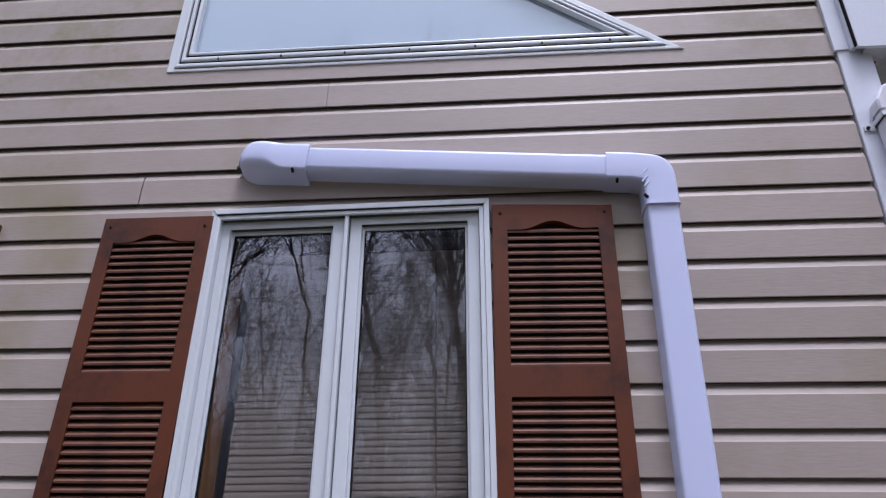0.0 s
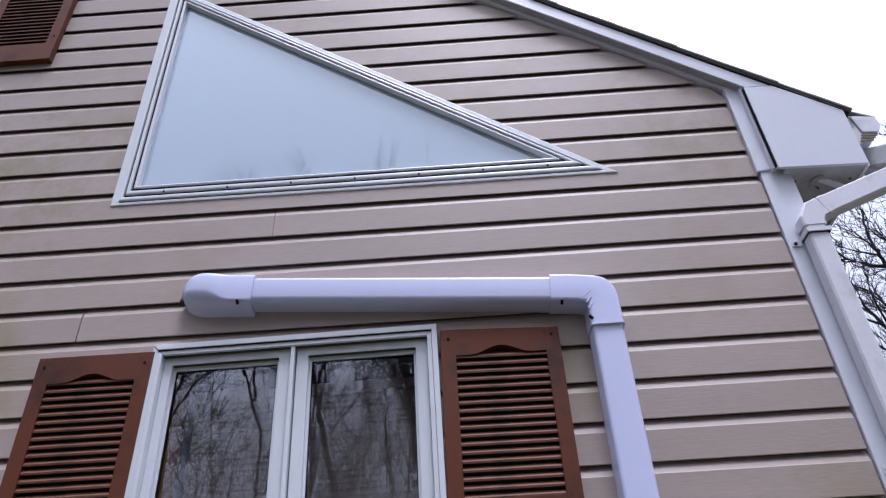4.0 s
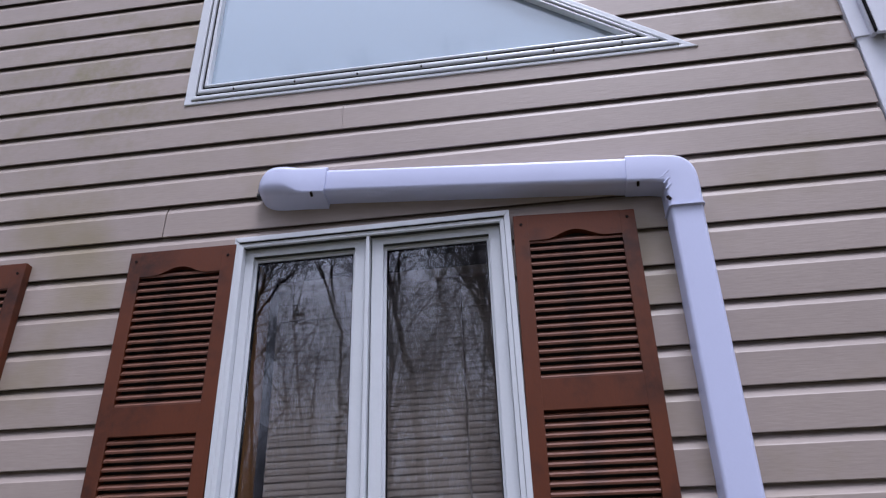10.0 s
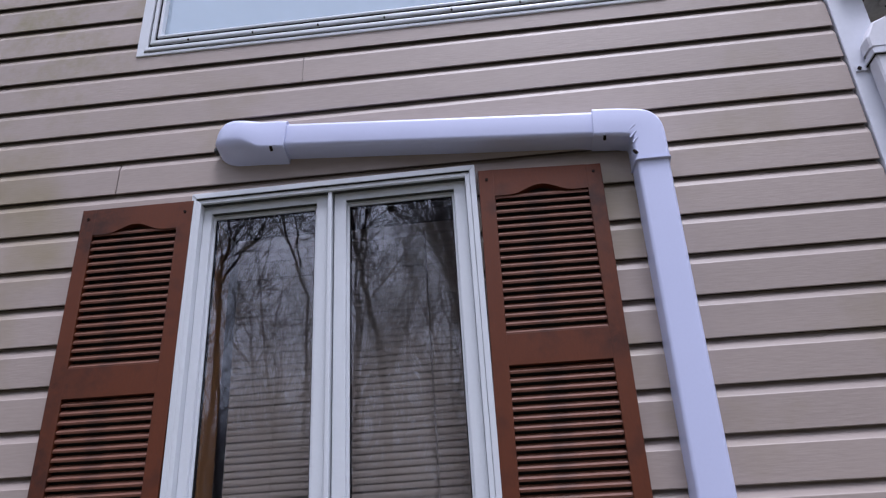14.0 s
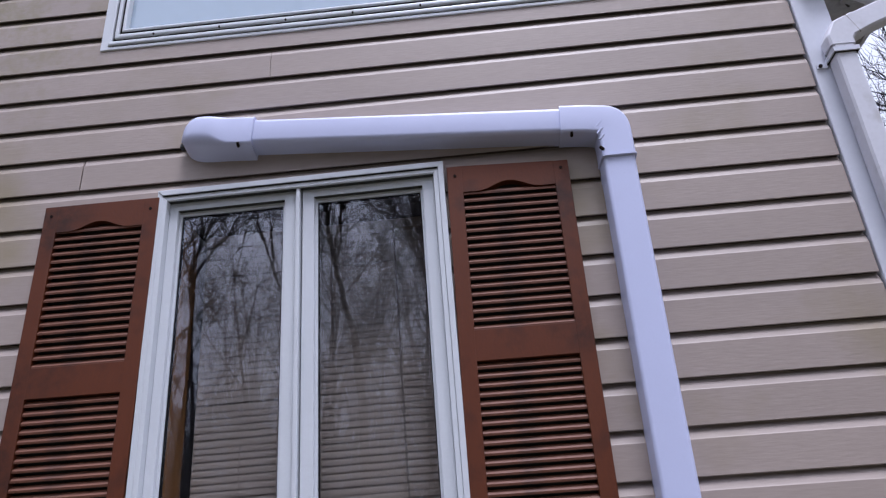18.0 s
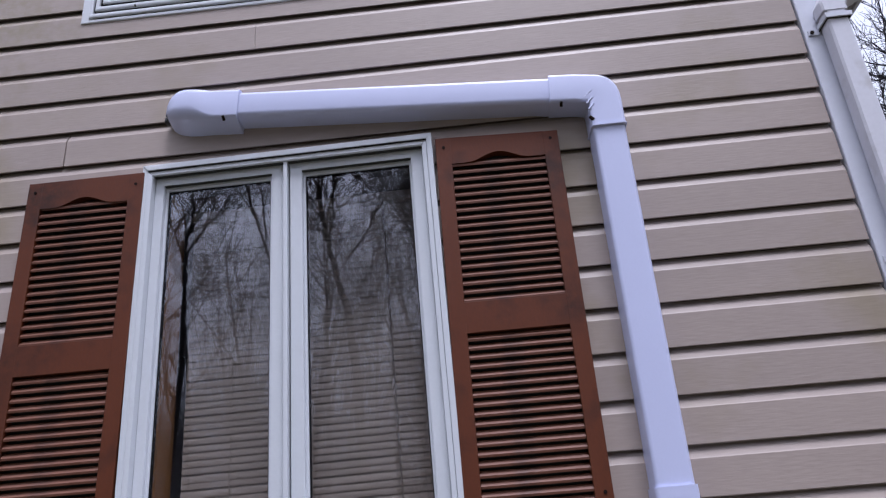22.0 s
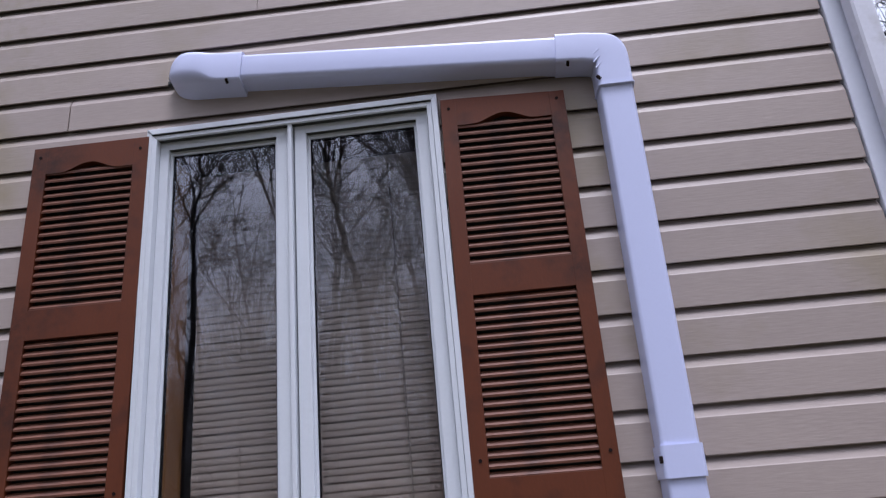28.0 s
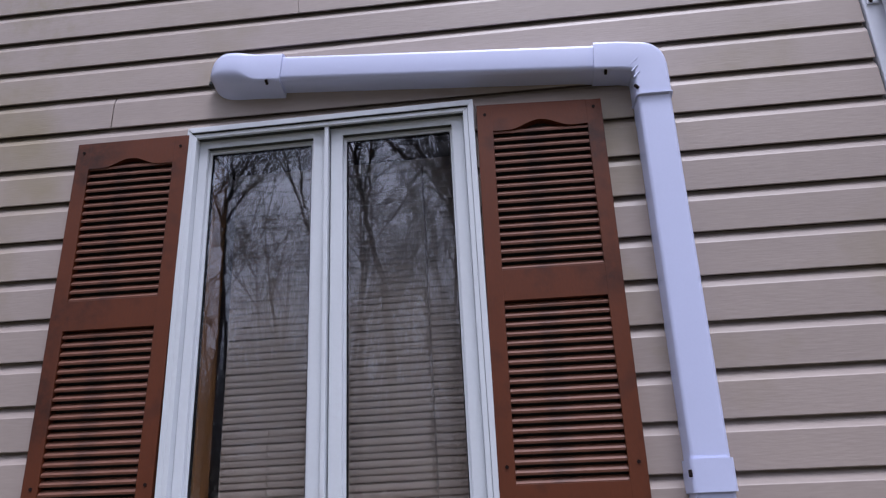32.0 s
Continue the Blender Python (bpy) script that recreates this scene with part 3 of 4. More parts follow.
# ---- line-set duct ----
def duct_section(width, depth, r=0.011, side=0.003):
    """Cross section (across, out) of the cover: flat front, rounded shoulders, sides that lean in."""
    h = width / 2
    pts = [(-h, 0.0), (-h + side * 0.5, depth * 0.55)]
    for k in range(6):
        a = math.pi * (1 - k / 10)
        pts.append((-h + side + r + r * math.cos(a), depth - r + r * math.sin(a)))
    for k in range(6):
        a = math.pi * (0.5 - k / 10)
        pts.append((h - side - r + r * math.cos(a), depth - r + r * math.sin(a)))
    return pts + [(h - side * 0.5, depth * 0.55), (h, 0.0)]


DZ = -0.0737                            # fall of the level run
VX = -0.671                            # axis of the upright run
duct = thing("line_set_cover", "white plastic duct covering pipes over and beside the window", "duct")


def level(x, width, depth, lift=0.0, r=0.011):
    zc = 3.000 + DZ * (x + 1.70) + lift
    return [(x - a * DZ * 0.98, -d + 0.001, zc + a) for a, d in duct_section(width, depth, r)]


def upright(z, width, depth, x=VX):
    x = x + (z - 2.77) * 0.004
    return [(x + a, -d + 0.001, z) for a, d in duct_section(width, depth)]


smooth_parts = []
smooth_parts.append(part("level_run", sweep([level(-1.82, 0.096, 0.077, r=0.015), level(-0.80, 0.096, 0.077, r=0.015)]), DUCTWHITE, duct))
smooth_parts.append(part("upright_run", sweep([upright(1.74, 0.100, 0.077), upright(2.80, 0.100, 0.077)]), DUCTWHITE, duct))
smooth_parts.append(part("upright_run", sweep([upright(0.12, 0.100, 0.077), upright(1.74, 0.100, 0.077)]), DUCTWHITE, duct))
coupling = part("coupling", sweep([upright(z, 0.110, 0.083) for z in (1.698, 1.775)]), DUCTWHITE, duct)
smooth_parts.append(coupling)
# end cap: a collar with a skirt, a waist, then a swollen rounded end
def cap_section(top, low, skirt, depth, rt, rb):
    """Cross section (up, out): flat front, rounded above and more below; the skirt flares towards the wall."""
    pts = [(-low - skirt, 0.0), (-low - skirt * 0.5, depth * 0.45)]
    for k in range(7):
        a = math.pi * (1 - k / 12)
        pts.append((-low + rb + rb * math.cos(a), depth - rb + rb * math.sin(a)))
    for k in range(5):
        a = math.pi * (0.5 - k / 8)
        pts.append((top - rt + rt * math.cos(a), depth - rt + rt * math.sin(a)))
    return pts + [(top + 0.001, depth * 0.5), (top + 0.002, 0.0)]


rows = []
for k in range(25):
    u = k / 24
    x = -1.791 - 0.243 * u
    swell = 0.5 - 0.5 * math.cos(math.pi * min(max((u - 0.30) / 0.34, 0), 1))
    tip = min(max((u - 0.66) / 0.34, 0), 0.985)
    end = math.sqrt(1 - tip ** 2.4)
    top_, low_ = (0.053 + 0.007 * swell), (0.052 - 0.002 * swell)
    zc = 3.000 + DZ * (x + 1.70)
    sec = cap_section((top_ + 0.02) * end - 0.02, low_ * (0.25 + 0.75 * end), (0.016 + 0.004 * swell) * (0.3 + 0.7 * end), (0.083 + 0.010 * swell) * (0.45 + 0.55 * end), 0.013 + 0.010 * swell * end, 0.011 + (0.028 * swell) * end)
    rows.append([(x - a * DZ * 0.98 * (1 - u), -d + 0.001, zc + a) for a, d in sec])
end_cap = part("end_cap", sweep(rows), DUCTWHITE, duct)
smooth_parts.append(end_cap)
for x in (-1.808, -1.842):
    part("clip", box(x - 0.009, x + 0.009, -0.052, -0.030, 3.058 + DZ * (x + 1.70), 3.0615 + DZ * (x + 1.70), 0.001), DUCTWHITE, end_cap)
# elbow: level collar, bend, upright collar
rows = [level(-0.829, 0.106, 0.083), level(-0.752, 0.106, 0.083)]
cz = 3.000 + DZ * (VX + 1.70)
bend = Vector((VX - 0.058, 0, cz - 0.058))
for k in range(1, 12):
    a = math.pi / 2 * (1 - k / 12)
    c, s = math.cos(a) ** 0.72, math.sin(a) ** 0.72
    rows.append([(bend.x + (0.058 + u) * c, -d + 0.001, bend.z + (0.058 + u) * s) for u, d in duct_section(0.106, 0.083)])
rows += [[(VX + u, -d + 0.001, z) for u, d in duct_section(0.106, 0.083)] for z in (cz - 0.062, 2.788)]
elbow = part("elbow", sweep(rows), DUCTWHITE, duct)
smooth_parts.append(elbow)
smooth_parts.append(part("elbow_lip", sweep([[(VX + u, -d + 0.001, z) for u, d in duct_section(0.1105, 0.0855)] for z in (2.7885, 2.7935)]), DUCTWHITE, duct))
for ob in smooth_parts:
    smooth(ob)
    ob.modifiers.new("edges", "EDGE_SPLIT").split_angle = radians(40)
for x, y, z, turn in ((-1.836, -0.076, 2.9575, 0), (-0.799, -0.071, 2.8815, 0), (-0.7185, -0.0796, 2.816, -40), (-0.7275, -0.0765, 1.742, 0), (-0.6225, -0.058, 1.742, 0)):
    slot = part("screw_slot", box(-0.0042, 0.0042, -0.004, 0.004, -0.0085, 0.0085, 0.002), SCREW, coupling if z < 2 else end_cap if x < -1.5 else elbow, "dark fixing slot")
    slot.matrix_local = pose(x, y, z, 60 if z > 2.85 else 0, turn, 0)
# the mitre of the elbow: a raised seam and two short ribs in its crook
for x0, z0, x1, z1, r in ((-0.7295, 2.8905, -0.706, 2.913, 0.0022), (-0.726, 2.868, -0.708, 2.886, 0.0030), (-0.722, 2.848, -0.706, 2.864, 0.0026)):
    part("rib", rod((x0, -0.0805, z0), (x1, -0.0815, z1), r, 8), DUCTWHITE, elbow)
tagged(part("cable_stub", rod((-2.043, -0.016, 3.008), (-2.0, -0.03, 3.004), 0.014, 10), BLACKISH), "short black cable end behind the duct cap", "cable")


# ---- gutter and downspout ----
def tube(path, w, d, mat, name, parent, up=Vector((0, 1, 0))):
    """A rectangular pipe along a path; w across, d in the direction of up."""
    bm = bmesh.new()
    rows = []
    path = [Vector(p) for p in path]
    for i, p in enumerate(path):
        a = (path[i] - path[i - 1]).normalized() if i else None
        b = (path[i + 1] - path[i]).normalized() if i + 1 < len(path) else None
        t = ((a or b) + (b or a)).normalized()
        side = t.cross(up).normalized()
        top_ = side.cross(t).normalized()
        k = 1 / max(0.5, t.dot(b or a))
        c = 0.006
        out = []
        for sx, sy in ((-1, -1), (1, -1), (1, 1), (-1, 1)):
            ends = ((sx * (w / 2 - c), sy * d / 2), (sx * w / 2, sy * (d / 2 - c)))
            for ex, ey in (ends[::-1] if sx * sy > 0 else ends):
                out.append(p + side * ex * k + top_ * ey)
        rows.append(out)
    return part(name, sweep(rows), mat, parent)


spout = thing("downspout", "white metal downspout strapped to the house corner", "downspout")
SX, SY = 0.0755, -0.043
tube([(SX, SY, 0.15), (SX, SY, 3.12)], 0.064, 0.056, GUTTER, "pipe", spout)
tube([(SX, SY, 3.118), (SX, SY, 3.146), (0.094, SY, 3.180), (0.150, SY, 3.206)], 0.078, 0.060, GUTTER, "lower_elbow", spout)
tube([(0.135, SY, 3.200), (0.470, SY, 3.336)], 0.074, 0.056, GUTTER, "offset_pipe", spout)
tube([(0.440, SY, 3.324), (0.494, SY, 3.346), (0.514, SY, 3.390)], 0.080, 0.060, GUTTER, "upper_elbow", spout)
tube([(0.512, SY, 3.384), (0.512, SY, 3.473)], 0.081, 0.064, MOTTLED, "elbow_head", spout)
tube([(0.500, SY + 0.012, 3.430), (0.428, 0.080, 3.494)], 0.078, 0.080, MOTTLED, "outlet_pipe", spout, Vector((0, 0, 1)))
for x, z, turn in ((0.124, 3.196, -22), (0.474, 3.338, -22)):
    seam = part("seam", ring(rect(-0.0406, 0.0406, -0.0303, 0.0303), rect(-0.037, 0.037, -0.027, 0.027), -0.0006, 0.0006), RUSTY, spout, "dark lapped seam")
    seam.matrix_local = pose(x, SY, z, 0, turn, 0) @ Matrix.Rotation(radians(90), 4, "Z") @ Matrix.Rotation(radians(90), 4, "Y")
head_seam = part("seam", ring(rect(-0.0412, 0.0412, -0.0326, 0.0326), rect(-0.038, 0.038, -0.03, 0.03), -0.0007, 0.0007), SCREW, spout, "dark lapped seam")
head_seam.matrix_local = pose(0.512, SY, 3.3895, 90, 0, 0)
part("slot", box(0.500, 0.506, SY - 0.0335, SY - 0.028, 3.432, 3.446, 0.002), SCREW, spout, "dark slot")
def collar(half, back, lo, hi):
    """A band round three sides of the pipe, lying level."""
    return ring([(SX - half - 0.032, SY - half - 0.028), (SX + half + 0.032, SY - half - 0.028), (SX + half + 0.032, back), (SX - half - 0.032, back)], [(SX - 0.033, SY - 0.029), (SX + 0.033, SY - 0.029), (SX + 0.033, back), (SX - 0.033, back)], lo, hi)


for z in (3.095, 2.330):
    level_turn = Matrix.Translation((0, 0, z)) @ Matrix.Rotation(radians(-90), 4, "X")
    part("strap", collar(0.008, 0.02, -0.008, 0.008), COIL, spout).matrix_local = level_turn
    # dark rings put in for the shadow gaps along the strap's edges
    for d in (-0.0115, 0.0085):
        part("strap_shade", collar(0.0035, 0.02, d, d + 0.003), SCREW, spout, "dark line along the strap for its shadow gap").matrix_local = level_turn
    part("strap_tab", box(0.004, SX - 0.038, -0.0165, -0.0125, z - 0.024, z - 0.006), COIL, spout)
    part("screw", rod((0.015, -0.021, z - 0.015), (0.015, -0.015, z - 0.015), 0.006, 8), SCREW, spout)

gutter = thing("gutter", "white roof gutter along the eave, weathered end", "gutter")
prof = [(0.374, 3.640), (0.374, 3.512), (0.395, 3.509), (0.441, 3.522), (0.476, 3.558), (0.492, 3.580), (0.495, 3.602), (0.489, 3.632), (0.483, 3.632), (0.488, 3.602), (0.486, 3.583), (0.470, 3.562), (0.437, 3.528), (0.395, 3.516), (0.381, 3.519), (0.381, 3.640)]
part("trough", slab(prof, -0.008, DEPTH), GUTTER, gutter)
part("end_cap", slab([(0.404, 3.648), (0.419, 3.565), (0.477, 3.559), (0.494, 3.582), (0.497, 3.604), (0.490, 3.637)], -0.020, -0.008, 0.003), GUTTER, gutter)
end_foot = part("end_foot", slab([(0.380, 3.640), (0.376, 3.514), (0.395, 3.508), (0.441, 3.521), (0.476, 3.556), (0.419, 3.562), (0.402, 3.646)], -0.013, -0.0082), MOTTLED, gutter, "mottled lower end of the gutter")
for k in range(3):
    part("end_rib", slab([(0.412 - 0.006 * k, 3.552 - 0.013 * k), (0.470 - 0.011 * k, 3.549 - 0.012 * k), (0.470 - 0.011 * k, 3.545 - 0.012 * k), (0.412 - 0.006 * k, 3.547 - 0.013 * k)], -0.0165, -0.0128), RUSTY, end_foot, "dark brown rib")
part("gutter_guard", slab([(0.376, 3.672), (0.376, 3.668), (0.490, 3.634), (0.490, 3.638)], -0.006, DEPTH), COIL, gutter, "pale leaf guard over the gutter")
guard_edge = part("guard_edge", slab([(0.384, 3.6955), (0.384, 3.690), (0.496, 3.636), (0.497, 3.641)], -0.014, DEPTH), SHINGLE, gutter, "dark roofing edge over the gutter")
for k in range(8):
    x = 0.412 + 0.010 * k
    z = 3.690 - (x - 0.384) * 0.482
    part("guard_tooth", box(x, x + 0.0045, -0.0175, -0.0145, z - 0.007, z + 0.001), SHINGLE, guard_edge)
part("outlet", box(0.400, 0.462, 0.035, 0.105, 3.482, 3.515, 0.004), GUTTER, gutter)

light = thing("soffit_lamp", "small white lamp head under the grey soffit", "lamp")
part("base", rod((0.215, 0.035, 3.391), (0.215, 0.035, 3.380), 0.030, 20), SOFFIT, light)
part("arm", rod((0.212, 0.025, 3.390), (0.272, 0.040, 3.368), 0.011, 12), GUTTER, light)
part("head", rod((0.268, 0.039, 3.370), (0.300, 0.046, 3.360), 0.013, 14, 0.009), GUTTER, light)
part("cable", rod((0.190, 0.040, 3.388), (0.225, 0.070, 3.380), 0.004, 8), BLACKISH, light, "thin dark cable")


# ---- rooms behind the panes ----
room = tagged(part("room_shell", box(-2.9, -0.3, 0.17, 3.2, 0.3, 2.86), PLASTER), "plain dim room behind the casement window", "room", kind="structure")
bmr = bmesh.new()
bmr.from_mesh(room.data)
bmesh.ops.delete(bmr, geom=[f for f in bmr.faces if f.normal.y < -0.5], context="FACES")
bmr.to_mesh(room.data)
bmr.free()


# ---- trees ----
def tree_mesh(seed, height, trunk_r, levels=5, lean=0.0, spread=1.0, counts=(10, 6, 5, 4, 3), sides_=(9, 6, 5, 4, 3, 3), steps_=(9, 6, 5, 4, 3, 2), least=0.005, bend=1.0, boughs=(), reach=1.0, ceiling=99.0):
    """Trunk and limbs, then twigs, of a bare tree as two skins: (vertices, faces) each.
    boughs: (radius, points) of main limbs that grow along a given line instead of at random."""
    r = random.Random(seed)
    wood, fine = ([], []), ([], [])

    def skin(path, dirs, rad, level):
        verts, faces = (wood if level < 3 else fine)
        sides, steps, base = sides_[level], len(path) - 1, len(verts)
        for i, (q, t) in enumerate(zip(path, dirs)):
            side = t.orthogonal().normalized()
            other = t.cross(side)
            k = rad * (1 - (0.8 if level else 0.35 if boughs else 0.93) * i / steps) * (1.35 if level == 0 and i == 0 else 1)
            for s in range(sides):
                a = 2 * math.pi * s / sides
                verts.append(q + (side * math.cos(a) + other * math.sin(a)) * k)
        for i in range(steps):
            for s in range(sides):
                a, b = base + i * sides + s, base + i * sides + (s + 1) % sides
                faces.append((a, b, b + sides, a + sides))

    def sprout(path, dirs, length, rad, level):
        steps = len(path) - 1
        count = counts[level]
        for c in range(count):
            u = (c + r.random()) / count if level == 0 else 0.2 + 0.8 * (c + r.random()) / count
            i = min(int(u * steps), steps - 1)
            q = path[i].lerp(path[i + 1], u * steps - i)
            t = dirs[i + 1]
            turn = Vector((r.gauss(0, 1), r.gauss(0, 1), r.gauss(0, 0.6)))
            turn = (turn - t * turn.dot(t)).normalized()
            ang = r.uniform(0.45, 0.95) * spread
            nd = (t * math.cos(ang) + turn * math.sin(ang)).normalized()
            limb(q, nd, length * r.uniform(0.38, 0.62) * (1.2 - 0.85 * u if level == 0 else 1) * (reach if level == 1 else 1), rad * (1 - 0.7 * u) * r.uniform(0.46, 0.66), level + 1)

    def limb(p, d, length, rad, level):
        steps = steps_[level]
        rad = max(rad, least)
        path, dirs = [p.copy()], [d.copy()]
        for i in range(steps):
            wob = (0.05, 0.10, 0.11, 0.11, 0.11, 0.10, 0.10)[level] * bend
            d = (d + Vector((r.gauss(0, wob), r.gauss(0, wob), r.gauss(0.09, wob)))).normalized()
            if i and p.z + d.z * length / steps > ceiling:
                break
            p = p + d * length / steps
            path.append(p.copy())
            dirs.append(d.copy())
        skin(path, dirs, rad, level)
        if level < levels:
            sprout(path, dirs, length, rad, level)

    if boughs:
        foot, fork = Vector((0, 0, -0.1)), Vector(boughs[0][1][0])
        path = [foot.lerp(fork, i / 8) + Vector((0.05 * math.sin(i * 1.3), 0.04 * math.sin(i * 0.9), 0)) * (i % 8 > 0) for i in range(9)]
        skin(path, [(path[min(i + 1, 8)] - path[max(i - 1, 0)]).normalized() for i in range(9)], trunk_r, 0)
    else:
        limb(Vector((0, 0, -0.1)), Vector((lean, 0, 1)).normalized(), height, trunk_r, 0)
    for rad, points in boughs:
        points = [Vector(p) for p in points]
        path = []
        for i in range(len(points) - 1):
            before, after = points[max(i - 1, 0)], points[min(i + 2, len(points) - 1)]
            m0, m1 = (points[i + 1] - before) / 2, (after - points[i]) / 2
            for k in range(4):
                u = k / 4
                path.append(points[i] * (1 - 3 * u * u + 2 * u ** 3) + points[i + 1] * (3 * u * u - 2 * u ** 3) + m0 * (u - 2 * u * u + u ** 3) + m1 * (u ** 3 - u * u))
        path.append(points[-1])
        path = [q + Vector((r.gauss(0, 0.02), r.gauss(0, 0.02), 0)) if 0 < i < len(path) - 1 else q for i, q in enumerate(path)]
        dirs = [(path[min(i + 1, len(path) - 1)] - path[max(i - 1, 0)]).normalized() for i in range(len(path))]
        skin(path, dirs, rad, 1)
        sprout(path, dirs, sum((q - p).length for p, q in zip(path, path[1:])), rad, 1)
    return wood, fine


def tree(seed, height, trunk_r, label, lean=0.0, levels=5, spread=1.0, counts=(10, 6, 5, 4, 3), least=0.004, bend=1.0, bark=None, boughs=(), reach=1.0, ceiling=99.0):
    t = thing("tree", label, "tree", "bare trees round the house")
    for name, (verts, faces), mat in zip(("trunk", "crown"), tree_mesh(seed, height, trunk_r, levels, lean, spread, counts, least=least, bend=bend, boughs=boughs, reach=reach, ceiling=ceiling), (bark or BARK, TWIG)):
        me = bpy.data.meshes.new(name)
        me.from_pydata(verts, [], faces)
        me.materials.append(mat)
        ob = new(name, me)
        ob.parent = t
        for p in me.polygons:
            p.use_smooth = True
    return t


BARE = "leafless winter tree with grey bark and fine twigs"
WIDE = (11, 6, 4, 3, 2)
# the trees that stand nearest to the windows: the forked one, its slender neighbour, the crooked one, the fan of stems
def grown(seed, x, girth, label, boughs, counts, spread=0.8, bend=1.6, least=0.0072):
    """A tree whose boughs, each a radius and points (x, z) from its foot, are set by hand; each keeps to a plane of its own."""
    r = random.Random(seed)
    lines = []
    for rad, points in boughs:
        drift = r.uniform(-0.25, 0.25)
        lines.append((rad * 0.62, [(px, drift * i, pz) for i, (px, pz) in enumerate(points)]))
    t = tree(seed, 0, girth, label, 0, 4, spread, counts, least, bend, bark=WETBARK, boughs=lines, reach=0.72, ceiling=14.2)
    t.location = (x, -11.6, 0)


BUSHY = (0, 11, 7, 5, 2)
grown(11, -7.15, 0.070, "dark leafless tree forking into a fan of limbs", (
    (0.075, ((0, 7.4), (-0.05, 8.1), (0.05, 8.8), (0, 9.6), (0.1, 11), (0.2, 12.6))), (0.045, ((0, 7.6), (-0.25, 8.3), (-0.45, 8.8), (-0.7, 9.8), (-0.8, 11))),
    (0.050, ((0, 7.8), (0.35, 8.2), (0.85, 8.6), (1.15, 9.0), (1.5, 9.8))), (0.040, ((0, 8.1), (-0.15, 8.9), (-0.35, 9.5), (-0.5, 10.8))),
    (0.040, ((0.05, 8.5), (0.25, 9.0), (0.4, 9.6), (0.7, 11))), (0.022, ((0, 6.0), (0.5, 6.8), (0.8, 7.6))), (0.022, ((0, 5.2), (-0.4, 6.0), (-0.6, 6.8)))), BUSHY)
grown(23, -5.25, 0.045, "slender leafless tree with upright stems", (
    (0.050, ((0, 7.2), (-0.15, 7.8), (-0.35, 8.5), (-0.45, 9.0), (-0.65, 9.6), (-0.9, 11), (-1.0, 12))), (0.035, ((-0.2, 8.0), (-0.25, 8.8), (-0.25, 9.5), (-0.1, 11.2))),
    (0.030, ((-0.4, 8.5), (-0.75, 9.1), (-0.95, 9.6), (-1.3, 10.6))), (0.028, ((0, 6.6), (0.5, 7.6), (0.8, 8.6), (1.0, 9.8)))), BUSHY)
grown(58, -3.3, 0.110, "crooked leafless tree with a thick dark trunk", (
    (0.105, ((-0.45, 6.3), (-0.8, 7.6), (-0.9, 8.3), (-1.0, 8.8), (-1.0, 9.6), (-1.1, 11), (-1.0, 12.8))), (0.038, ((-0.8, 8.0), (-1.1, 8.2), (-1.35, 8.35), (-1.8, 8.9))),
    (0.040, ((-0.9, 8.3), (-1.2, 8.7), (-1.35, 9.1), (-1.6, 10))), (0.045, ((-0.88, 8.2), (-0.7, 8.9), (-0.6, 9.5), (-0.4, 11))), (0.036, ((-0.6, 7.2), (-0.1, 8.0), (0.3, 8.9), (0.5, 10)))), BUSHY)
stems = [(0.062 - 0.003 * (k % 3), ((-0.15 - 0.02 * k, 6.5), (-0.45 + 0.03 * k, 7.7 + 0.05 * (k % 3)), (-0.95 + 0.14 * k, 8.7), (-1.9 + 0.30 * k, 9.75), (-3.3 + 0.55 * k, 12.2))) for k in range(9)]
grown(131, -1.9, 0.150, "large leafless tree fanning into many straight stems", stems, (0, 8, 5, 4, 2), 0.5, 0.8, 0.0085)
tree(64, 9.5, 0.10, BARE, 0.03, 4, 0.8, WIDE, 0.009).location = (-2.6, -15.0, 0)
near = [tree(12, 14.0, 0.15, BARE, 0.0, 4, 0.85, (11, 6, 4, 3, 2), 0.011)]
mid = [tree(37, 15.0, 0.12, BARE, -0.05, 4, 1.0, (10, 6, 4, 3, 2), 0.0068), tree(41, 16.0, 0.13, BARE, 0.04, 4, 1.1, (10, 6, 4, 3, 2), 0.0068)]
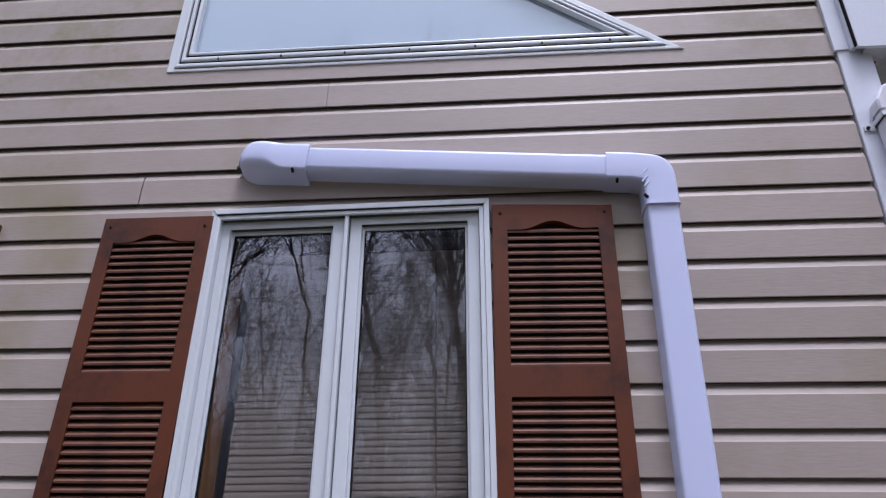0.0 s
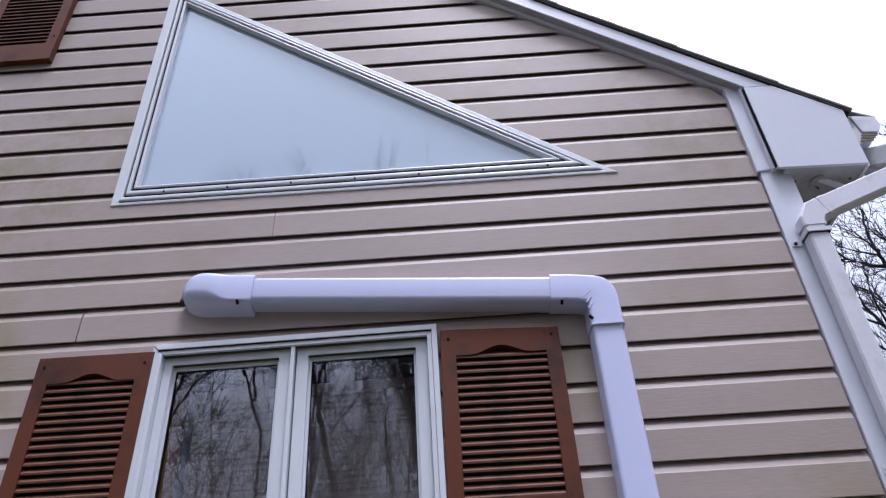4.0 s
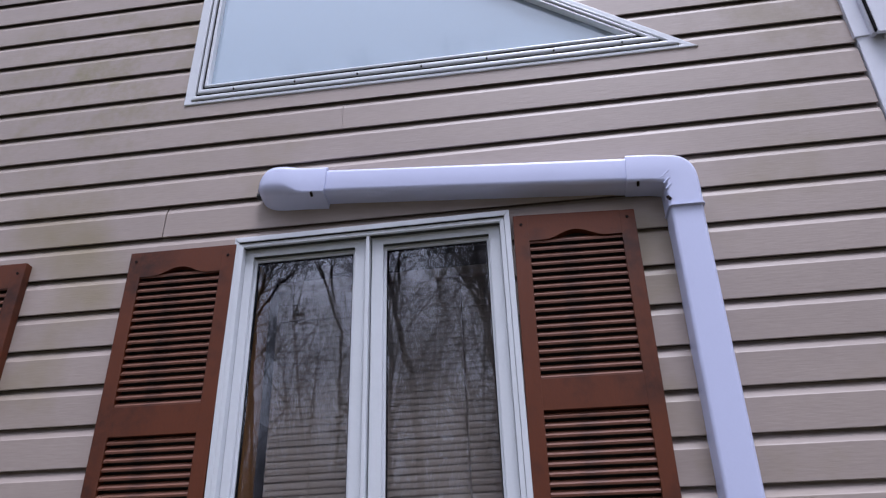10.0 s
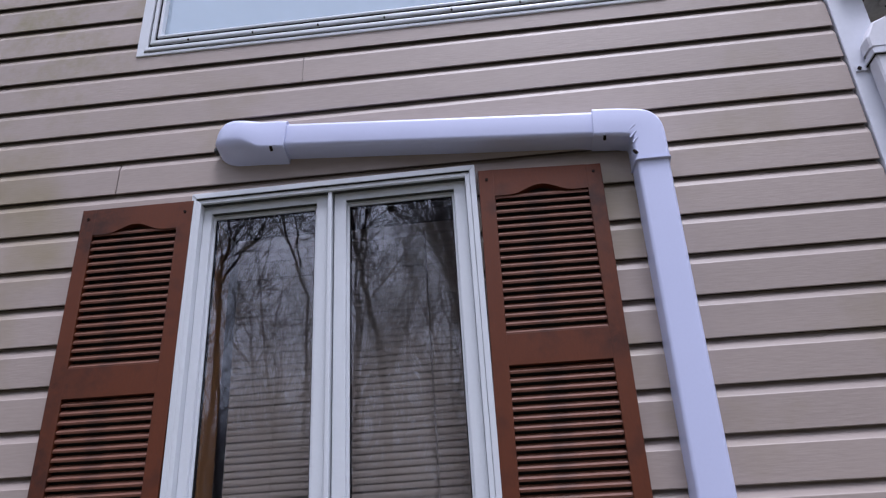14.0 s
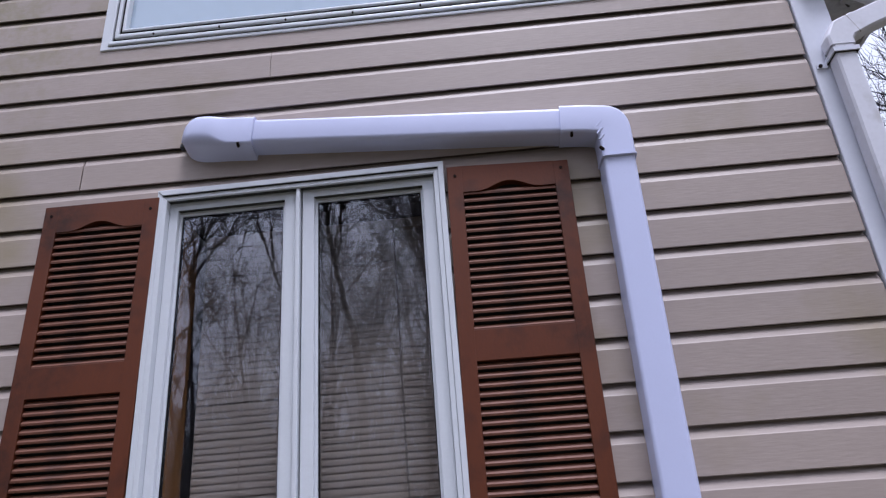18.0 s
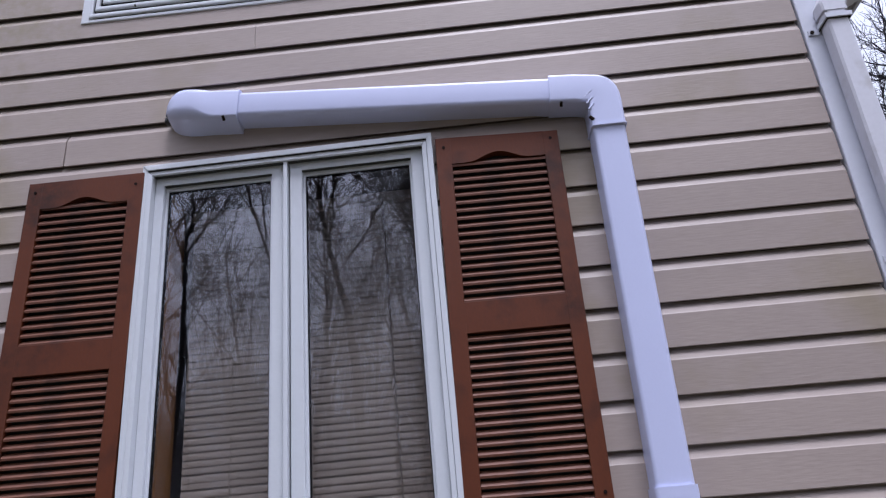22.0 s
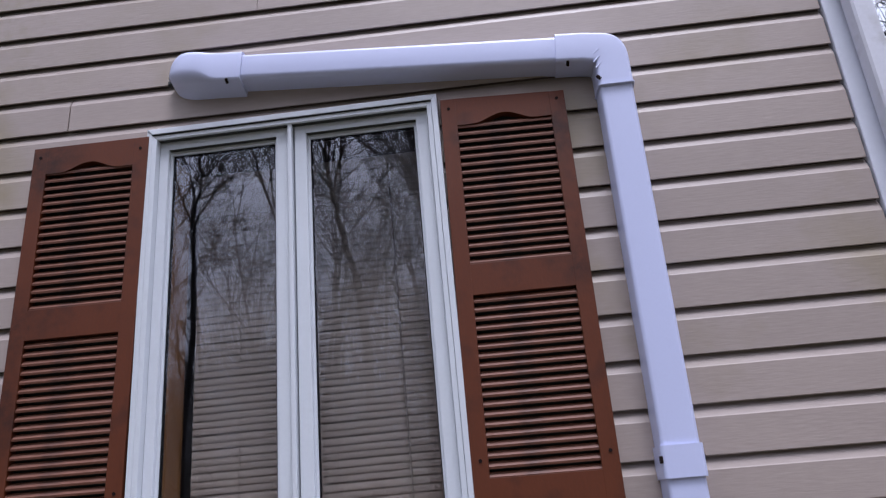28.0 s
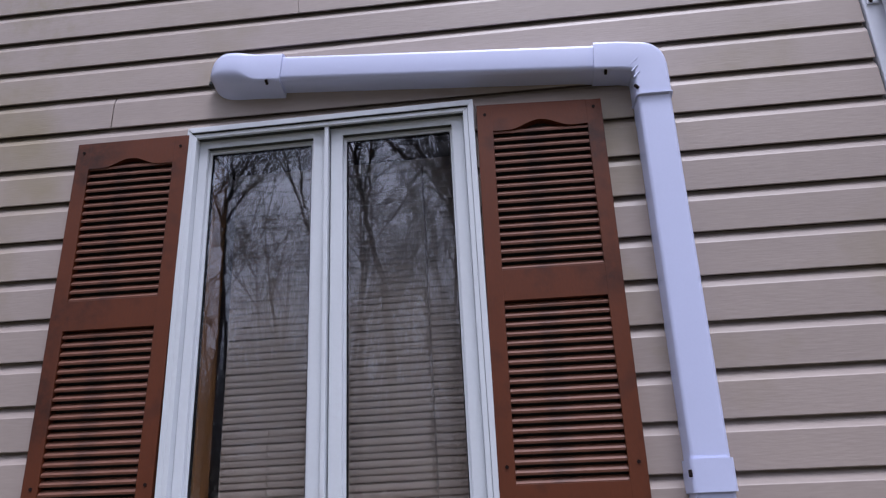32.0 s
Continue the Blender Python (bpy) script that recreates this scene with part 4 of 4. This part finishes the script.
# beyond the corner of the house: one dark tree whose boughs rise towards the gable, thinner ones behind it
BOUGHS = ((0.085, ((0.6, 0, 5.0), (0.0, 0.1, 6.3), (0.0, 0.1, 7.0), (-0.15, 0.0, 7.55), (-0.5, -0.1, 8.1), (-0.7, -0.2, 8.5))),
          (0.045, ((-0.1, 0, 7.4), (0.0, 0.1, 8.1), (0.0, 0.2, 8.5), (-0.3, 0.2, 8.9), (-0.7, 0.3, 9.15))),
          (0.068, ((0.9, 0, 6.2), (0.6, 0.1, 8.0), (0.5, 0.0, 8.3), (0.25, 0.0, 9.2), (0.08, -0.1, 9.5), (0.08, -0.1, 10.0), (0.2, -0.1, 10.6))),
          (0.045, ((0.28, 0, 9.2), (-0.25, 0.2, 9.55), (-0.5, 0.3, 10.0))),
          (0.060, ((0.8, 0, 7.6), (0.7, -0.2, 8.8), (0.55, -0.3, 9.15), (0.55, -0.3, 9.7), (0.7, -0.4, 10.2), (0.85, -0.4, 10.6))),
          (0.060, ((0.72, 0, 8.6), (0.85, 0.1, 8.95), (1.15, 0.2, 9.6), (1.40, 0.3, 10.2), (1.65, 0.3, 10.8), (1.8, 0.4, 11.3))),
          (0.030, ((1.6, 0, 10.0), (2.0, 0.1, 11.2), (2.2, 0.1, 12.1), (2.35, 0.2, 12.8))),
          (0.025, ((1.4, 0, 10.2), (1.6, -0.2, 11.2), (1.95, -0.3, 12.2))),
          (0.060, ((0.8, 0, 5.2), (0.1, 0.3, 5.9), (-0.3, 0.5, 6.3), (-0.8, 0.6, 6.8))))
corner_tree = tree(71, 0, 0.17, "dark wet leafless tree with rising boughs and curling twigs", 0.0, 4, 0.80, (0, 9, 7, 5, 3), 0.0072, 1.9, bark=WETBARK, boughs=BOUGHS, reach=0.62)
corner_tree.matrix_basis = pose(7.0, 10.0, 0, 0, 0, 0)
tree(83, 10.5, 0.16, BARE, 0.0, 4, 0.7, (11, 6, 4, 3, 2), 0.007, 1.4, bark=WETBARK).matrix_basis = pose(12.6, 17.0, 0, 0, 0, 40)
low = [tree(97, 7.0, 0.05, "young leafless tree with thin stems", 0.08, 3, 0.9)]
rows = [(near, 0.72, [(-9.6, -14.0), (2.8, -14.0), (-12.6, -8.4), (-6.0, -16.5), (5.5, -15.0)]),
        (mid, 0.79, [(0.8, -17), (-5.2, -15.6), (-3.2, -16.4), (-8.6, -16.2), (-6.6, -18.0), (-2.4, -18.6), (-9.4, -20.0), (-4.6, -18.5), (-7.6, -19), (-11.5, -18), (-1.6, -20), (3.6, -21), (-6.2, -22), (8.5, -21), (-10, -23), (-3.4, -24), (-14, -22)]),
        (mid, 0.42, [(13.5, 18.0), (17.5, 21.0)]),
        (low, 1.0, [(rng.uniform(-16, 12), rng.uniform(-30, -14)) for k in range(30)] + [(rng.uniform(10, 24), rng.uniform(13, 30)) for k in range(8)])]
used = set()
for sources, base_size, places in rows:
    for i, (x, y) in enumerate(places):
        src = sources[i % len(sources)]
        m = Matrix.Translation((x, y, height(x, y))) @ Matrix.Rotation(rng.uniform(0, 6.28), 4, "Z") @ Matrix.Scale(base_size * rng.uniform(0.88, 1.1), 4)
        if src.name not in used:
            used.add(src.name)
            src.matrix_basis = m
        else:
            copy_thing(src, Matrix.Identity(4)).matrix_basis = m

# the far woods all round
wood_v, wood_f = [], []
thin = (4, 3, 3, 3, 3, 3)
short = (5, 4, 3, 2, 2, 2)
forms = [tree_mesh(s, 12.0, 0.08, 3, 0.0, 1.0, (12, 7, 5, 4, 3), thin, short, 0.012) for s in (201, 202, 203)]
forms += [tree_mesh(s, 9.0, 0.06, 3, 0.0, 1.15, (14, 6, 3, 4, 3), thin, short, 0.014) for s in (204, 205, 206)]
forms += [tree_mesh(s, 7.5, 0.10, 2, 0.0, 1.1, (18, 8, 4, 4, 3), thin, short, 0.022) for s in (207, 208, 209)]
forms = [([Vector(p) for p in w[0] + f[0]], w[1] + [tuple(k + len(w[0]) for k in q) for q in f[1]]) for w, f in forms]
for k in range(290):
    tall, brush = k % 4 == 0, k % 3 == 1
    a = rng.uniform(-2.85, -0.3) if k % 6 else rng.uniform(0.55, 1.2)
    r = rng.uniform(26, 50) if tall else rng.uniform(24, 42) if brush else rng.uniform(30, 80)
    x, y = r * math.cos(a) - 2, r * math.sin(a)
    verts, faces = forms[k % 2 if tall else 6 + k % 3 if brush else 3 + k % 3]
    m = Matrix.Translation((x, y, height(x, y))) @ Matrix.Rotation(rng.uniform(0, 6.28), 4, "Z") @ Matrix.Diagonal((1.3, 1.3, rng.uniform(0.6, 1.05) * (0.6 if brush else 0.7 if k % 6 == 0 else 1.0), 1))
    start = len(wood_v)
    wood_v += [m @ p for p in verts]
    wood_f += [tuple(q + start for q in f) for f in faces]
me = bpy.data.meshes.new("far_woods")
me.from_pydata(wood_v, [], wood_f)
me.materials.append(FARWOOD)
tagged(new("far_woods", me), "distant bare grey woods on a slope", "woods", kind="stuff")


# ---- siding courses ----
SECTION = [(0.0165, 0.030), (-0.0010, 0.026), (-0.0020, 0.0), (-0.0035, 0.0), (-0.0045, 0.002), (-0.0035, 0.0935), (-0.0020, 0.0965), (0.0030, 0.1110), (0.0070, 0.1175), (0.0105, 0.1230), (0.0125, 0.129), (0.0165, 0.129)]
GAPS = [WIN, WIN2]


def wall_end(z):
    """The right end of a course at a height: the corner post, or the slope of the rake."""
    return min(-0.0105, (EAVE - 0.013 - z) / PITCH)


def cut_section(low, high):
    """The part of the siding's face between two heights above its lip."""
    face = SECTION[3:-1]
    at = lambda h: next((ya + (yb - ya) * (h - ha) / (hb - ha) for (ya, ha), (yb, hb) in zip(face, face[1:]) if ha <= h <= hb and hb > ha), face[0][0] if h < 0.01 else face[-1][0])
    lip = low <= 0
    low, high = max(low, 0.0), min(high, 0.129)
    rows = [(at(low), low)] + [p for p in face if low < p[1] < high] + [(at(high), high)]
    return [(0.0165, max(low, min(0.03, high - 0.002)) if lip else low)] + rows + [(0.0165, high)]


def course(z, ends0, ends1, low=0.0, high=0.129, bend=None):
    """One strip of siding; its two ends are given as functions of the height."""
    section = SECTION if low <= 0 and high >= 0.129 else cut_section(low, high)
    if bend and 0.002 < bend < 0.125:
        k = next(i for i in range(3, len(section)) if section[i][1] <= bend <= section[i + 1][1])
        (ya, ha), (yb, hb) = section[k], section[k + 1]
        section = section[:k + 1] + [(ya + (yb - ya) * (bend - ha) / (hb - ha), bend)] + section[k + 1:]
    bm = sweep([[(e(z + h), y, z + h) for y, h in section] for e in (ends0, ends1)])
    return part("siding_panel", bm, SIDING, wall_south)


JOINTS = {7: -2.383, 10: -1.770, 4: -2.95, 13: -3.6}
i = -12
while LAP + (i + 12) * COURSE < rake(RIDGE) - 0.15:
    z = 2.0 + i * COURSE
    zm = z + COURSE / 2
    far = lambda h: max(LEFT, 2 * RIDGE - wall_end(h))
    cuts = []
    for x0, x1, z0, z1 in GAPS:
        a, c, lo, hi = x0 + 0.012, x1 - 0.012, z0 + 0.012 - z, z1 - 0.012 - z
        if lo < COURSE and hi > 0:
            cuts.append((lambda h, v=a: v, lambda h, v=c: v))
            if lo > 0.004:
                course(z, lambda h, v=a: v, lambda h, v=c: v, 0.0, lo)
            if hi < COURSE - 0.004:
                course(z, lambda h, v=a: v, lambda h, v=c: v, hi, 0.129)
    tip = shrink(TRI, 0.015, 0.015, 0.015)
    if tip[0][1] < z + COURSE and z < tip[2][1]:
        lo = tip[0][1] - z
        slope_end = lambda h: max(tip[0][0], tip[2][0] + (tip[2][1] - max(h, tip[0][1])) / HYP)
        cuts.append((lambda h: tip[0][0], slope_end))
        if lo > 0.004:
            course(z, lambda h: tip[0][0], lambda h: tip[1][0], 0.0, lo)
    cuts.sort(key=lambda c: c[0](zm))
    start = far
    if i in JOINTS:
        j = JOINTS[i]
        cuts.append((lambda h, v=j: v, lambda h, v=j + (0.0036 if i == 7 else 0.0014): v))
        cuts.sort(key=lambda c: c[0](zm))
    for a, b in cuts:
        course(z, start, a)
        start = b
    course(z, start, wall_end, bend=tip[0][1] - z)
    i += 1
